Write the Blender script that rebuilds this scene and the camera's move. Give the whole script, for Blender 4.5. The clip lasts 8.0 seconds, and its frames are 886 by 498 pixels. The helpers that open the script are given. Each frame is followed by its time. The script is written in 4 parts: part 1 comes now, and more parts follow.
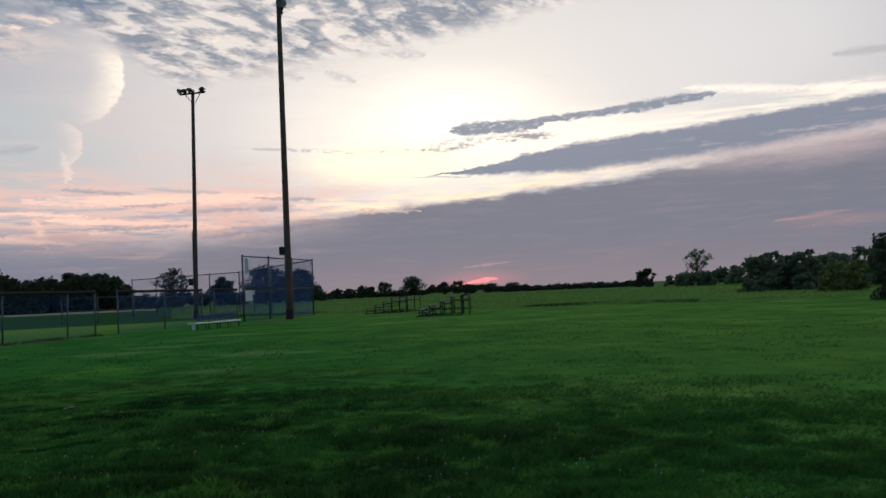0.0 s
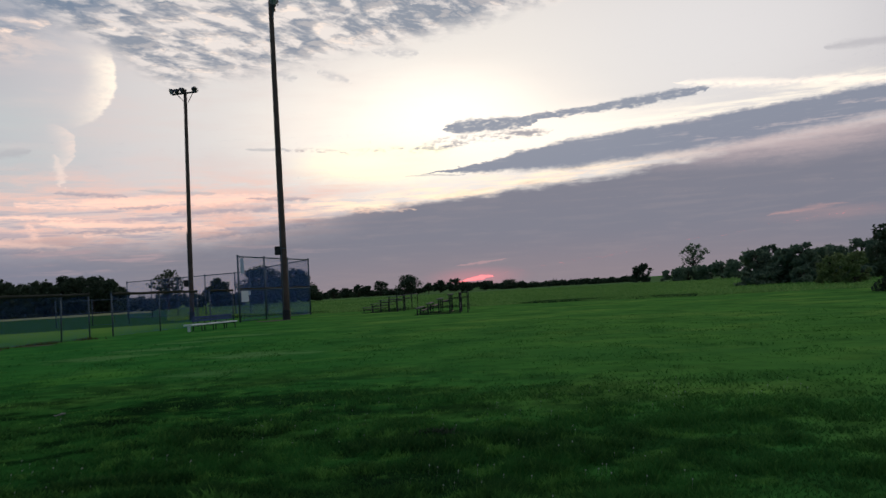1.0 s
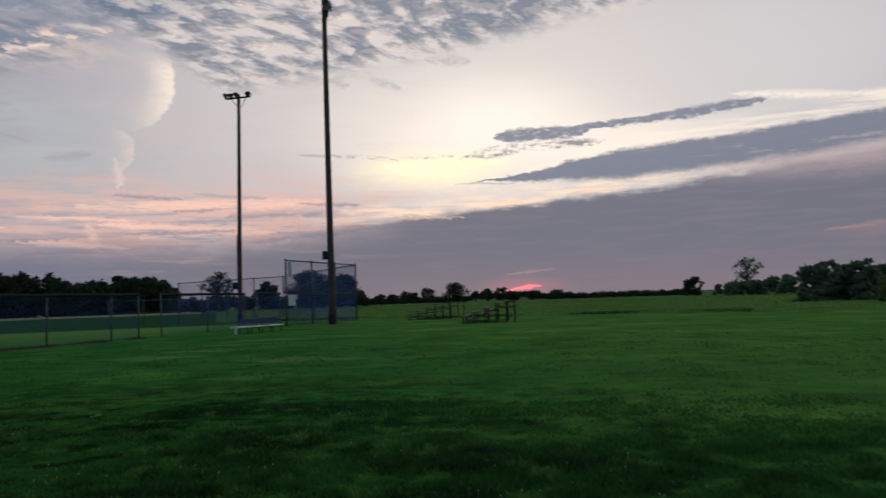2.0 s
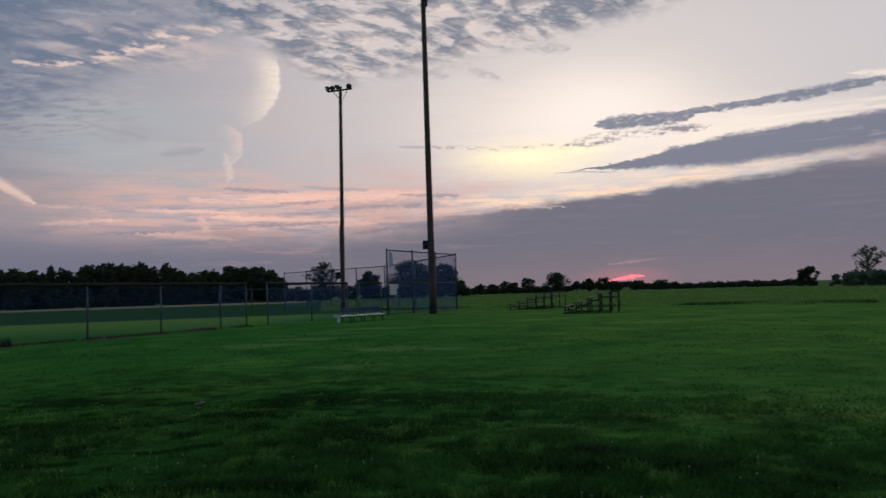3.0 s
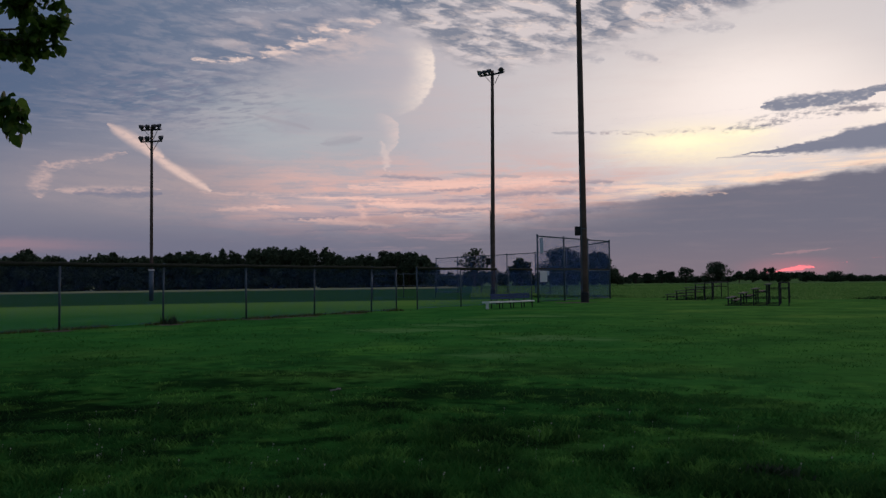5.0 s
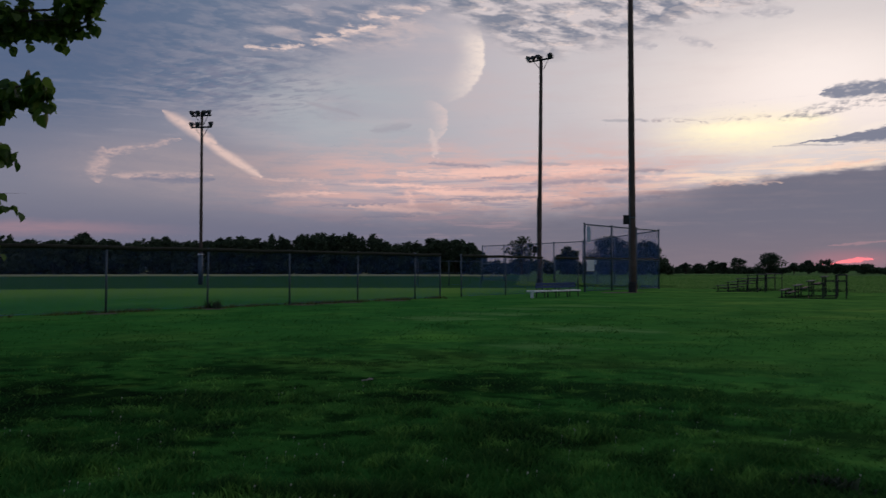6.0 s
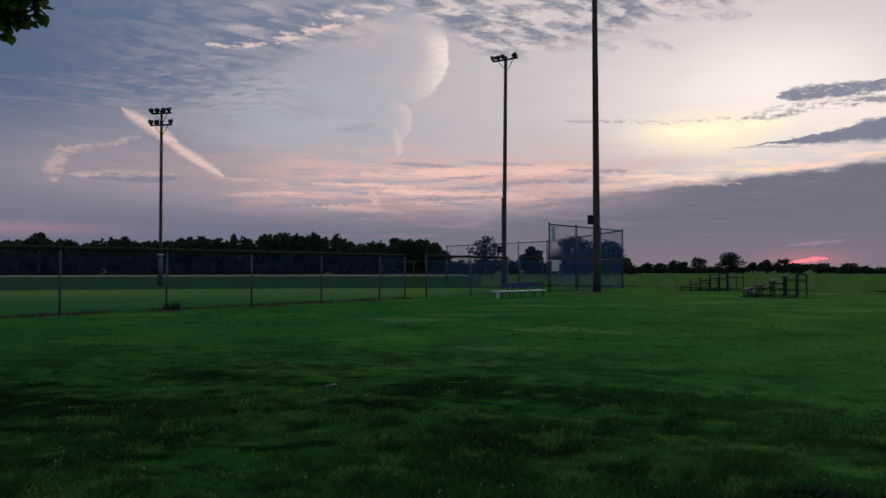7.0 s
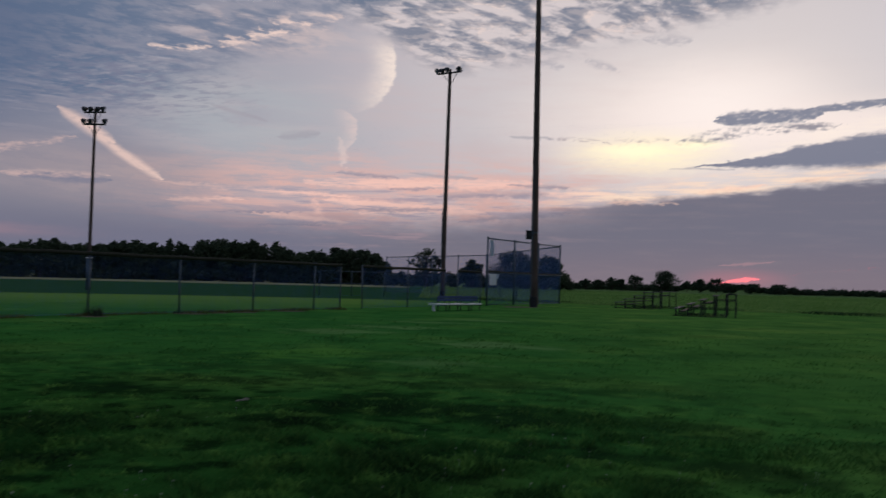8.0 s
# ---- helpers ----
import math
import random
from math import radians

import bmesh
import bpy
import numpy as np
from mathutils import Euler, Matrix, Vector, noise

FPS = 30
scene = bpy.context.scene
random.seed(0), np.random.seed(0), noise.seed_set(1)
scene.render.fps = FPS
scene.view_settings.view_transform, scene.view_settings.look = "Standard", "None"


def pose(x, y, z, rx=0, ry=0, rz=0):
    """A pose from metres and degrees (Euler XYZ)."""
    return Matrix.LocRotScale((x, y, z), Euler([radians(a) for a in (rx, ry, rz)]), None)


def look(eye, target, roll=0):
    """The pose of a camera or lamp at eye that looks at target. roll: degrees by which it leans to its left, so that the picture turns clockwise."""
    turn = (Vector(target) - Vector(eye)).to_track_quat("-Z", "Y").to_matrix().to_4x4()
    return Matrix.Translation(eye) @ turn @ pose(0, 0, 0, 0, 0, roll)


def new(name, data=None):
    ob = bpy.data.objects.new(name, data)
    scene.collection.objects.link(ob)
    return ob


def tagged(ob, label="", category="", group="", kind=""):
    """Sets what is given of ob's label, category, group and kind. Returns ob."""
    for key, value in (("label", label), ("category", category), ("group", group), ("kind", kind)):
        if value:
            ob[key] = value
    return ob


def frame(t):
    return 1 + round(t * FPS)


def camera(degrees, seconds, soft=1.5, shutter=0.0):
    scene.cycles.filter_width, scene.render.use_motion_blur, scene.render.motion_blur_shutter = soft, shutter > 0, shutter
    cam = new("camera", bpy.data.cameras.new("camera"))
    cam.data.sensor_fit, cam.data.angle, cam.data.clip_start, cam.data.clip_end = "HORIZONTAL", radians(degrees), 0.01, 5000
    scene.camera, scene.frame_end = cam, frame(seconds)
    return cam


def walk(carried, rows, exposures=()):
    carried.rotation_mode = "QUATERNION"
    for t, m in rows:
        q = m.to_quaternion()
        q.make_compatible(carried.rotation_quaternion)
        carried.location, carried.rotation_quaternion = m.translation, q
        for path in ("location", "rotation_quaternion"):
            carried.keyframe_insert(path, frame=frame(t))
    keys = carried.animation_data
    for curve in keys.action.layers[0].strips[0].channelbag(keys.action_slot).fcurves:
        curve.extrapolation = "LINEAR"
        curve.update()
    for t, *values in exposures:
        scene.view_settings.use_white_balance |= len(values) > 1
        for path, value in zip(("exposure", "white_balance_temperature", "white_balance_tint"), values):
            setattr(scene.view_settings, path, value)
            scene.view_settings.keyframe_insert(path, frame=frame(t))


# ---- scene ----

# ------------------------------------------------------------------ camera
cam = camera(57.5, 8.0, soft=1.35, shutter=0.6)
# seconds, x, y, z, tilt, lean, heading: a slow walk over the grass, phone in hand
PATH = (
    (0.0, 0.00, -0.00, 1.39, 92.91, 2.46, -3.57),
    (0.5, -0.04, 0.20, 1.37, 92.08, 2.65, -2.48),
    (1.0, -0.08, 0.40, 1.38, 92.76, 3.26, -3.86),
    (1.2, -0.08, 0.49, 1.38, 92.79, 3.71, -4.01),
    (2.3, -0.03, 0.95, 1.38, 93.63, 1.74, 1.99),
    (2.5, -0.04, 1.03, 1.37, 93.27, 2.28, 3.83),
    (3.0, -0.09, 1.26, 1.36, 92.99, 1.71, 6.54),
    (3.2, -0.10, 1.35, 1.35, 92.73, 1.05, 7.37),
    (3.4, -0.10, 1.44, 1.35, 92.48, 1.32, 8.85),
    (3.5, -0.09, 1.48, 1.35, 92.85, 0.72, 10.08),
    (3.6, -0.09, 1.52, 1.35, 93.16, 0.64, 12.85),
    (3.8, -0.07, 1.61, 1.35, 93.49, 0.20, 15.23),
    (4.0, -0.06, 1.69, 1.35, 93.45, 0.03, 16.17),
    (4.1, -0.06, 1.74, 1.35, 93.22, 0.10, 16.59),
    (4.2, -0.07, 1.78, 1.35, 93.15, 0.80, 17.08),
    (5.3, -0.19, 2.24, 1.34, 91.85, 0.33, 17.60),
    (5.5, -0.19, 2.32, 1.34, 91.57, 0.20, 18.88),
    (6.0, -0.16, 2.50, 1.35, 91.40, -0.09, 20.59),
    (6.1, -0.16, 2.53, 1.35, 91.17, -0.13, 20.92),
    (6.5, -0.21, 2.64, 1.34, 90.20, 0.30, 20.01),
    (7.0, -0.30, 2.78, 1.36, 91.40, 0.01, 18.05),
    (7.5, -0.27, 2.91, 1.35, 91.43, -0.26, 16.71),
    (8.0, -0.17, 3.10, 1.38, 92.28, -1.46, 13.89),
)
walk(cam, [(t, pose(x, y, z, rx, ry, rz)) for t, x, y, z, rx, ry, rz in PATH],
     exposures=[(0.0, 0.40, 6700, 2), (1.2, 0.40, 6700, 2), (2.3, 0.06, 6650, 6), (4.0, 0.02, 6650, 8), (5.5, -0.02, 6480, 10), (8.0, 0.0, 6500, 10)])


# ------------------------------------------------------------------ sky
class Val:
    """A float socket of the sky's node tree that takes part in sums."""
    tree = None

    def __init__(self, sock):
        self.sock = sock

    @staticmethod
    def op(kind, *args, clamp=False):
        n = Val.tree.nodes.new("ShaderNodeMath")
        n.operation, n.use_clamp = kind, clamp
        for i, a in enumerate(args):
            if isinstance(a, Val):
                Val.tree.links.new(a.sock, n.inputs[i])
            else:
                n.inputs[i].default_value = a
        return Val(n.outputs[0])

    def __add__(self, o): return Val.op("ADD", self, o)
    def __radd__(self, o): return Val.op("ADD", o, self)
    def __sub__(self, o): return Val.op("SUBTRACT", self, o)
    def __rsub__(self, o): return Val.op("SUBTRACT", o, self)
    def __mul__(self, o): return Val.op("MULTIPLY", self, o)
    def __rmul__(self, o): return Val.op("MULTIPLY", o, self)
    def __truediv__(self, o): return Val.op("DIVIDE", self, o)


def vmax(a, b): return Val.op("MAXIMUM", a, b)
def vmin(a, b): return Val.op("MINIMUM", a, b)
def vabs(a): return Val.op("ABSOLUTE", a)
def vpow(a, b): return Val.op("POWER", a, b)


def ramp(v, a, b, lo=0.0, hi=1.0):
    n = Val.tree.nodes.new("ShaderNodeMapRange")
    n.interpolation_type = "SMOOTHSTEP"
    Val.tree.links.new(v.sock, n.inputs["Value"])
    for key, x in (("From Min", a), ("From Max", b), ("To Min", lo), ("To Max", hi)):
        n.inputs[key].default_value = x
    return Val(n.outputs[0])


def fbm(x, y, z=0.0, detail=4.0, rough=0.55, distort=0.0):
    """Noise about 0, between -0.5 and 0.5."""
    c = Val.tree.nodes.new("ShaderNodeCombineXYZ")
    for i, a in enumerate((x, y, z)):
        if isinstance(a, Val):
            Val.tree.links.new(a.sock, c.inputs[i])
        else:
            c.inputs[i].default_value = a
    n = Val.tree.nodes.new("ShaderNodeTexNoise")
    n.inputs["Scale"].default_value = 1.0
    n.inputs["Detail"].default_value, n.inputs["Roughness"].default_value = detail, rough
    n.inputs["Distortion"].default_value = distort
    Val.tree.links.new(c.outputs[0], n.inputs["Vector"])
    return Val(n.outputs["Fac"]) - 0.5


def blend(base, colour, mask):
    n = Val.tree.nodes.new("ShaderNodeMix")
    n.data_type = "RGBA"
    if isinstance(mask, Val):
        Val.tree.links.new(mask.sock, n.inputs["Factor"])
    else:
        n.inputs["Factor"].default_value = mask
    for key, c in (("A", base), ("B", colour)):
        sock = [i for i in n.inputs if i.name == key and i.type == "RGBA"][0]
        if isinstance(c, tuple):
            sock.default_value = (*c, 1)
        else:
            Val.tree.links.new(c, sock)
    return [o for o in n.outputs if o.type == "RGBA"][0]


def build_sky():
    world = bpy.data.worlds.new("evening_sky")
    scene.world = world
    world.use_nodes = True
    tree = Val.tree = world.node_tree
    tree.nodes.clear()
    new_node, link = tree.nodes.new, tree.links.new
    out, back = new_node("ShaderNodeOutputWorld"), new_node("ShaderNodeBackground")
    link(back.outputs[0], out.inputs[0])
    nishita = new_node("ShaderNodeTexSky")
    nishita.sky_type, nishita.sun_disc = "NISHITA", False
    nishita.sun_elevation, nishita.sun_rotation = radians(1.0), radians(6.0)
    nishita.dust_density = 3.0
    gain = new_node("ShaderNodeVectorMath")
    gain.operation = "SCALE"
    gain.inputs["Scale"].default_value = 0.12
    link(nishita.outputs[0], gain.inputs[0])
    coord, split = new_node("ShaderNodeTexCoord"), new_node("ShaderNodeSeparateXYZ")
    link(coord.outputs["Generated"], split.inputs[0])
    dx, dy, dz = (Val(o) for o in split.outputs)
    u0 = Val.op("ARCTAN2", dx * -1.0, dy) * (180 / math.pi)      # heading, degrees to the left of the y axis
    v0 = Val.op("ARCSINE", vmin(vmax(dz, -1.0), 1.0)) * (180 / math.pi)   # degrees above the horizon
    # cloud sheets lie flat overhead: their pattern runs together towards the horizon
    px, py = dx / (vmax(dz, 0.0) + 0.12), dy / (vmax(dz, 0.0) + 0.12)

    wide = fbm(u0 * 0.09, v0 * 0.35, 3.0, 3)
    fine = fbm(u0 * 0.35, v0 * 1.3, 7.0, 5, 0.6)
    curl = fbm(u0 * 1.1, v0 * 2.6, 1.0, 4, 0.65)
    wisp = fbm(u0 * 0.22 + wide * 2.0, v0 * 2.4, 15.0, 6, 0.62)
    u = u0 + wide * 3.0 + fine * 2.4 + curl * 1.2
    v = v0 + wide * 0.9 + fine * 0.9 + curl * 0.75
    us, vs = u0 + fine * 1.4 + curl * 0.5, v0 + fine * 0.5 + curl * 0.4

    knob = fbm(u0 * 1.9, v0 * 4.2, 21.0, 5, 0.6)
    ub, vb = u0 + fine * 1.0 + knob * 0.9, v0 + fine * 0.35 + knob * 0.55

    def streak(a0, e0, a1, e1, half, soft=0.9, taper=0.5, ragged=False, knobbly=False):
        """A cloud streak between two directions, thick in the middle."""
        x, y = (u, v) if ragged else (ub, vb) if knobbly else (us, vs)
        ax, ay = a1 - a0, e1 - e0
        n2 = ax * ax + ay * ay
        s = ((x - a0) * ax + (y - e0) * ay) * (1 / n2)
        p = vabs((y - e0) * ax - (x - a0) * ay) * (1 / math.sqrt(n2))
        s = vmin(vmax(s, 0.0), 1.0)
        width = vpow(s * (1.0 - s) * 4.0, taper) * half + 0.001
        return ramp(p / width, 1.0, 1.0 - soft)

    def spot(a, e, ra, re, inner=0.0, x=None, y=None):
        x, y = (us, vs) if x is None else (x, y)
        qx, qy = (x - a) * (1 / ra), (y - e) * (1 / re)
        return ramp(Val.op("SQRT", qx * qx + qy * qy), 1.0, inner)

    # clear evening sky, thinly veiled
    col = blend(gain.outputs[0], (0.150, 0.185, 0.290), 0.8)
    near = spot(-6, 10, 62, 34, 0.30, u0, v0)
    col = blend(col, (0.46, 0.43, 0.48), near)
    col = blend(col, (0.75, 0.68, 0.665), spot(-6, 13, 36, 16, 0.0, u0, v0) * 0.92)
    veil = ramp(fbm(u0 * 0.14, v0 * 0.8, 11.0, 5, 0.6), -0.12, 0.22)
    col = blend(col, (0.58, 0.47, 0.48), veil * spot(15, 8, 40, 14, 0.2, u0, v0) * 0.45)
    col = blend(col, (0.62, 0.585, 0.63), spot(-25, 16, 18, 8, 0.1, u0, v0) * 0.6)
    # warm light behind the veil, over the hidden sun
    col = blend(col, (0.94, 0.81, 0.755), spot(-3, 11.0, 16, 6.5, 0.0) * 0.9)
    col = blend(col, (1.03, 0.915, 0.865), spot(-5, 12.0, 9, 4.5, 0.0) * 0.7)
    col = blend(col, (1.0, 0.855, 0.79), spot(-12, 10.4, 13, 2.6, 0.1) * 0.7)
    col = blend(col, (1.08, 0.93, 0.65), spot(0.0, 9.1, 8.0, 2.2, 0.0) * ramp(wisp + curl * 0.5, -0.25, 0.1, 0.6, 1.0))

    # rose streaks low over the left of the glow
    rose = ramp(wisp, -0.16, 0.14)
    drift = fbm(u0 * 0.16 + curl * 0.8, v0 * 0.75 - u0 * 0.03, 33.0, 5, 0.62, 0.6)
    col = blend(col, (0.66, 0.44, 0.42), ramp(drift, -0.10, 0.14) * spot(20, 6.0, 22, 4.4, 0.3) * 0.75)
    col = blend(col, (0.74, 0.44, 0.39), rose * spot(17, 5.8, 29, 3.9, 0.25) * ramp(drift, -0.2, 0.1, 0.45, 0.95))
    col = blend(col, (0.36, 0.28, 0.34), ramp(wisp, 0.02, -0.12) * spot(16, 5.2, 22, 2.8, 0.1) * 0.75)
    for s in ((34, 6.2, 20, 5.8, 0.26), (33, 5.0, 28, 5.35, 0.22), (27.5, 4.4, 20.5, 3.9, 0.30), (24, 6.7, 7, 7.0, 0.60),
              (22.5, 5.5, 11, 4.9, 0.50), (20, 4.6, 15, 4.8, 0.25), (14, 6.0, 2, 6.4, 0.50), (3.0, 5.75, -1.8, 5.85, 0.16), (-3.6, 6.35, -8.0, 6.85, 0.26)):
        col = blend(col, (0.91, 0.57, 0.49), streak(*s, knobbly=True) * ramp(wisp + drift * 0.6, -0.22, 0.06) * 0.85)
    for s in ((21, 4.9, 13.5, 5.1, 0.24), (30, 4.4, 24, 4.6, 0.15), (13, 4.2, 5, 5.0, 0.35), (21.8, 7.5, 17.2, 7.2, 0.26), (18.0, 6.45, 14.5, 6.5, 0.2),
              (14.5, 6.0, 6.5, 6.3, 0.55), (9.5, 6.9, 5.0, 6.75, 0.22), (27, 3.6, 22.5, 3.75, 0.2)):
        col = blend(col, (0.31, 0.27, 0.33), streak(*s, 1.0, knobbly=True) * ramp(knob + curl * 0.6, -0.3, 0.1, 0.5, 1.0) * 0.78)

    # a billow low in the rose
    col = blend(col, (0.90, 0.56, 0.48), vmax(streak(23.2, 5.6, 22.4, 3.6, 0.45, 0.8, knobbly=True), streak(24.8, 4.4, 22.6, 4.0, 0.3, 0.8, knobbly=True)) * ramp(knob, -0.15, 0.1) * 0.6)
    # crescents of lit cloud edge
    kx, ky = u0 + knob * 0.30 + fine * 0.7, v0 + knob * 0.25 + curl * 0.3
    far = Val.op("SQRT", vpow(vabs(kx - 21.0), 2.0) + vpow(vabs(ky - 15.0), 2.0))
    crescent = ramp(far, 3.50, 3.26) * ramp(far, 0.9, 3.4) * ramp(u0 - v0 * 0.4, 16.4, 11.8) * ramp(v0, 17.2, 15.4)
    col = blend(col, (0.98, 0.82, 0.72), crescent * ramp(curl + knob * 0.6, -0.25, 0.1, 0.6, 1.0) * 0.78)
    far = Val.op("SQRT", vpow(vabs(kx - 21.6), 2.0) + vpow(vabs(ky - 10.4), 2.0))
    crescent = ramp(far, 1.46, 1.32) * ramp(far, 0.0, 1.4, 0.2, 1.0) * ramp(u0, 22.2, 20.4)
    crescent = vmax(crescent, streak(21.5, 9.9, 21.1, 7.8, 0.45, 0.8, knobbly=True))
    col = blend(col, (0.84, 0.63, 0.58), crescent * ramp(curl + knob * 0.5, -0.3, 0.1, 0.4, 1.0) * 0.55)
    col = blend(col, (0.42, 0.455, 0.49), ramp(drift, 0.20, -0.10, 0.4, 1.0) * spot(27.5, 10.8, 11.5, 5.0, 0.15) * 0.60)

    # broken high cloud, blue grey, with lit gaps
    rx, ry = px * 13.0 + wide * 1.4 + curl * 0.35, (py - px * 0.40) * 13.0 + curl * 0.35
    cell = fbm(rx, ry, 0.0, 6, 0.57, 0.2)
    # the side of each puff that faces the low sun is lit
    relief = cell - fbm(rx + 0.20, ry + 0.30, 0.0, 5, 0.57, 0.2)
    sunny = ramp(relief, 0.02, 0.13)
    big = fbm(px * 2.6, py * 4.6, 2.0, 4)
    bound = vmax((14.3 - u) * 0.17, (u - 14.3) * 0.55) + 14.3
    field = ramp(v - bound, -0.5, 1.2)
    lumps = ramp(cell * 1.05 + big * 0.55 + 0.03, -0.10, 0.12)
    col = blend(col, (0.70, 0.61, 0.61), field * 0.7)
    col = blend(col, (0.170, 0.197, 0.268), field * lumps * 0.90)
    col = blend(col, (0.80, 0.66, 0.62), field * sunny * ramp(lumps, 1.0, 0.4, 0.25, 0.8))
    # the darker field of it on the left
    bound = vmax((36.0 - u) * 0.46, (u - 36.0) * -0.14) + 11.3
    field = ramp(v - bound, -1.6, 1.2)
    lumps = ramp(cell * 1.0 + big * 0.5, -0.12, 0.12)
    col = blend(col, (0.112, 0.160, 0.255), field * (lumps * 0.60 + 0.30) * ramp(u0, 24.0, 40.0, 0.70, 1.0))
    col = blend(col, (0.42, 0.41, 0.47), field * sunny * ramp(lumps, 1.0, 0.3, 0.25, 1.0) * ramp(u0, 42.0, 28.0, 0.02, 0.6))
    lit = ramp(cell * -0.6 - big * 0.4 + relief * 0.7, -0.06, 0.12)
    col = blend(col, (0.66, 0.52, 0.50), lit * spot(27.0, 16.6, 9, 2.0, 0.15, u0, v0) * 0.7)
    col = blend(col, (0.46, 0.42, 0.47), ramp(wisp, 0.02, 0.18) * spot(42, 10.5, 12, 3.5, 0.1) * 0.4)
    small = fbm(px * 13.0 + wide, py * 27.0, 5.0, 5, 0.58, 0.2)
    patch = spot(36, 12.6, 11, 3.4, 0.1)
    col = blend(col, (0.185, 0.195, 0.280), ramp(small, -0.02, 0.12) * patch * 0.7)
    col = blend(col, (0.47, 0.42, 0.46), ramp(small, -0.04, -0.16) * patch * 0.25)
    for s in ((34.6, 15.0, 31.0, 15.2, 0.35), (31.6, 15.3, 25.4, 16.7, 0.85), (27.4, 16.8, 21.4, 18.0, 0.95)):
        col = blend(col, (0.86, 0.65, 0.58), streak(*s, 1.0, knobbly=True) * ramp(relief + cell * -0.35 + knob * 0.25, -0.03, 0.15) * 0.80)

    # the dusky blue low on the left
    col = blend(col, (0.215, 0.215, 0.280), spot(45, 5.5, 20, 7.0, 0.15) * ramp(drift, -0.2, 0.2, 0.9, 0.55))
    # a broad contrail and its hook
    col = blend(col, (0.385, 0.315, 0.335), spot(38, 6.4, 13, 3.2, 0.0) * ramp(drift, -0.2, 0.15, 0.5, 0.9))
    col = blend(col, (0.088, 0.126, 0.222), spot(51, 15.0, 17, 9.0, 0.15, u0, v0) * 0.82)
    trail = vmax(streak(39.9, 10.5, 36.2, 8.4, 0.62, 1.0, 0.5, knobbly=True), vmax(streak(38.9, 10.1, 34.6, 6.9, 0.50, 1.0, 0.5, knobbly=True), streak(36.4, 8.3, 33.3, 6.3, 0.48, 1.0, 0.5, knobbly=True)))
    col = blend(col, (0.74, 0.54, 0.49), trail * ramp(v0, 11.2, 9.4, 0.55, 1.0) * ramp(knob + curl * 0.5, -0.25, 0.05, 0.65, 1.0) * 0.95)
    hook = vmax(streak(44.0, 5.6, 43.4, 7.9, 0.9, 1.0, knobbly=True), vmax(streak(43.9, 7.4, 38.6, 8.7, 0.34, 1.0, knobbly=True), streak(43.0, 6.1, 36.5, 6.35, 0.38)))
    col = blend(col, (0.66, 0.46, 0.43), hook * ramp(curl + knob * 0.5 + wisp * 0.4, -0.22, 0.16) * 0.64)
    col = blend(col, (0.18, 0.19, 0.27), streak(42.0, 5.95, 36.3, 6.05, 0.40, 1.0, knobbly=True) * 0.7)

    col = blend(col, (0.215, 0.205, 0.250), spot(42, 3.2, 20, 3.2, 0.1) * 0.5)

    # the dark bank that rises to the right, ragged and lit along its upper edge
    edge = 5.6 + vmax(5.0 - u0, 0.0) * 0.088 - vmax(u0 - 5.0, 0.0) * 0.055
    depth = edge - v0 + wide * 1.5 + fine * 1.3 + curl * 0.4 + wisp * 0.5
    rim = ramp(depth, -1.4, -0.3) * ramp(depth, 0.35, -0.15) * ramp(u0, 9.0, 1.0) * ramp(u0, -26.0, -10.0, 0.15, 1.0)
    col = blend(col, (1.02, 0.76, 0.58), rim * ramp(wisp, -0.12, 0.10) * 0.85)
    hard, loose = ramp(depth, -0.25, 0.55), ramp(depth, -0.9, 2.4)
    side = ramp(u0, 14.0, -2.0)
    bank = hard * side + loose * (1.0 - side)
    col = blend(col, (0.152, 0.150, 0.203), bank * ramp(u0, 40.0, 8.0, 0.75, 0.96))
    col = blend(col, (0.222, 0.198, 0.240), ramp(wisp + drift * 0.5, -0.05, 0.25) * bank * 0.45)
    col = blend(col, (0.245, 0.185, 0.215), ramp(v0, 4.5, 0.0) * spot(-8, 0, 40, 6, 0.2, u0, v0) * 0.6)
    col = blend(col, (0.165, 0.167, 0.240), ramp(v0, 5.6, 2.0) * ramp(u0, 12.0, 30.0) * 0.85)
    col = blend(col, (0.36, 0.26, 0.30), ramp(wisp, 0.02, 0.16) * spot(18, 3.2, 18, 1.6, 0.1) * 0.6)

    for s in ((2.6, 5.75, -2.2, 5.72, 0.20), (-3.6, 6.4, -8.0, 6.85, 0.26), (-9, 7.0, -15, 7.6, 0.22)):
        col = blend(col, (0.92, 0.62, 0.50), streak(*s, 1.0, knobbly=True) * ramp(knob + wisp * 0.5, -0.2, 0.1) * 0.5)

    # rosy haze between the bank and the cloud over it
    col = blend(col, (0.44, 0.345, 0.375), spot(-27, 8.7, 14, 2.3, 0.1) * ramp(wisp + curl * 0.4, -0.3, 0.1, 0.45, 0.85))
    # a dark lens of cloud that widens to the right
    axis = 8.1 + vmax(-2.8 - u0, 0.0) * 0.0675
    half = ramp(u0, -2.2, -15.0, 0.02, 1.15) * ramp(u0, -40.0, -28.0, 0.7, 1.0)
    q = (v0 + fine * 0.8 + knob * 0.42 + wide * 0.3 - axis) / half
    lens = ramp(q, 1.05, 0.72) * ramp(q, -1.15, -0.55) * ramp(u0, -2.4, -3.6)
    above = ramp(q, 2.2, 1.2) * ramp(q, 0.7, 1.1) * ramp(u0, -1.0, -6.0)
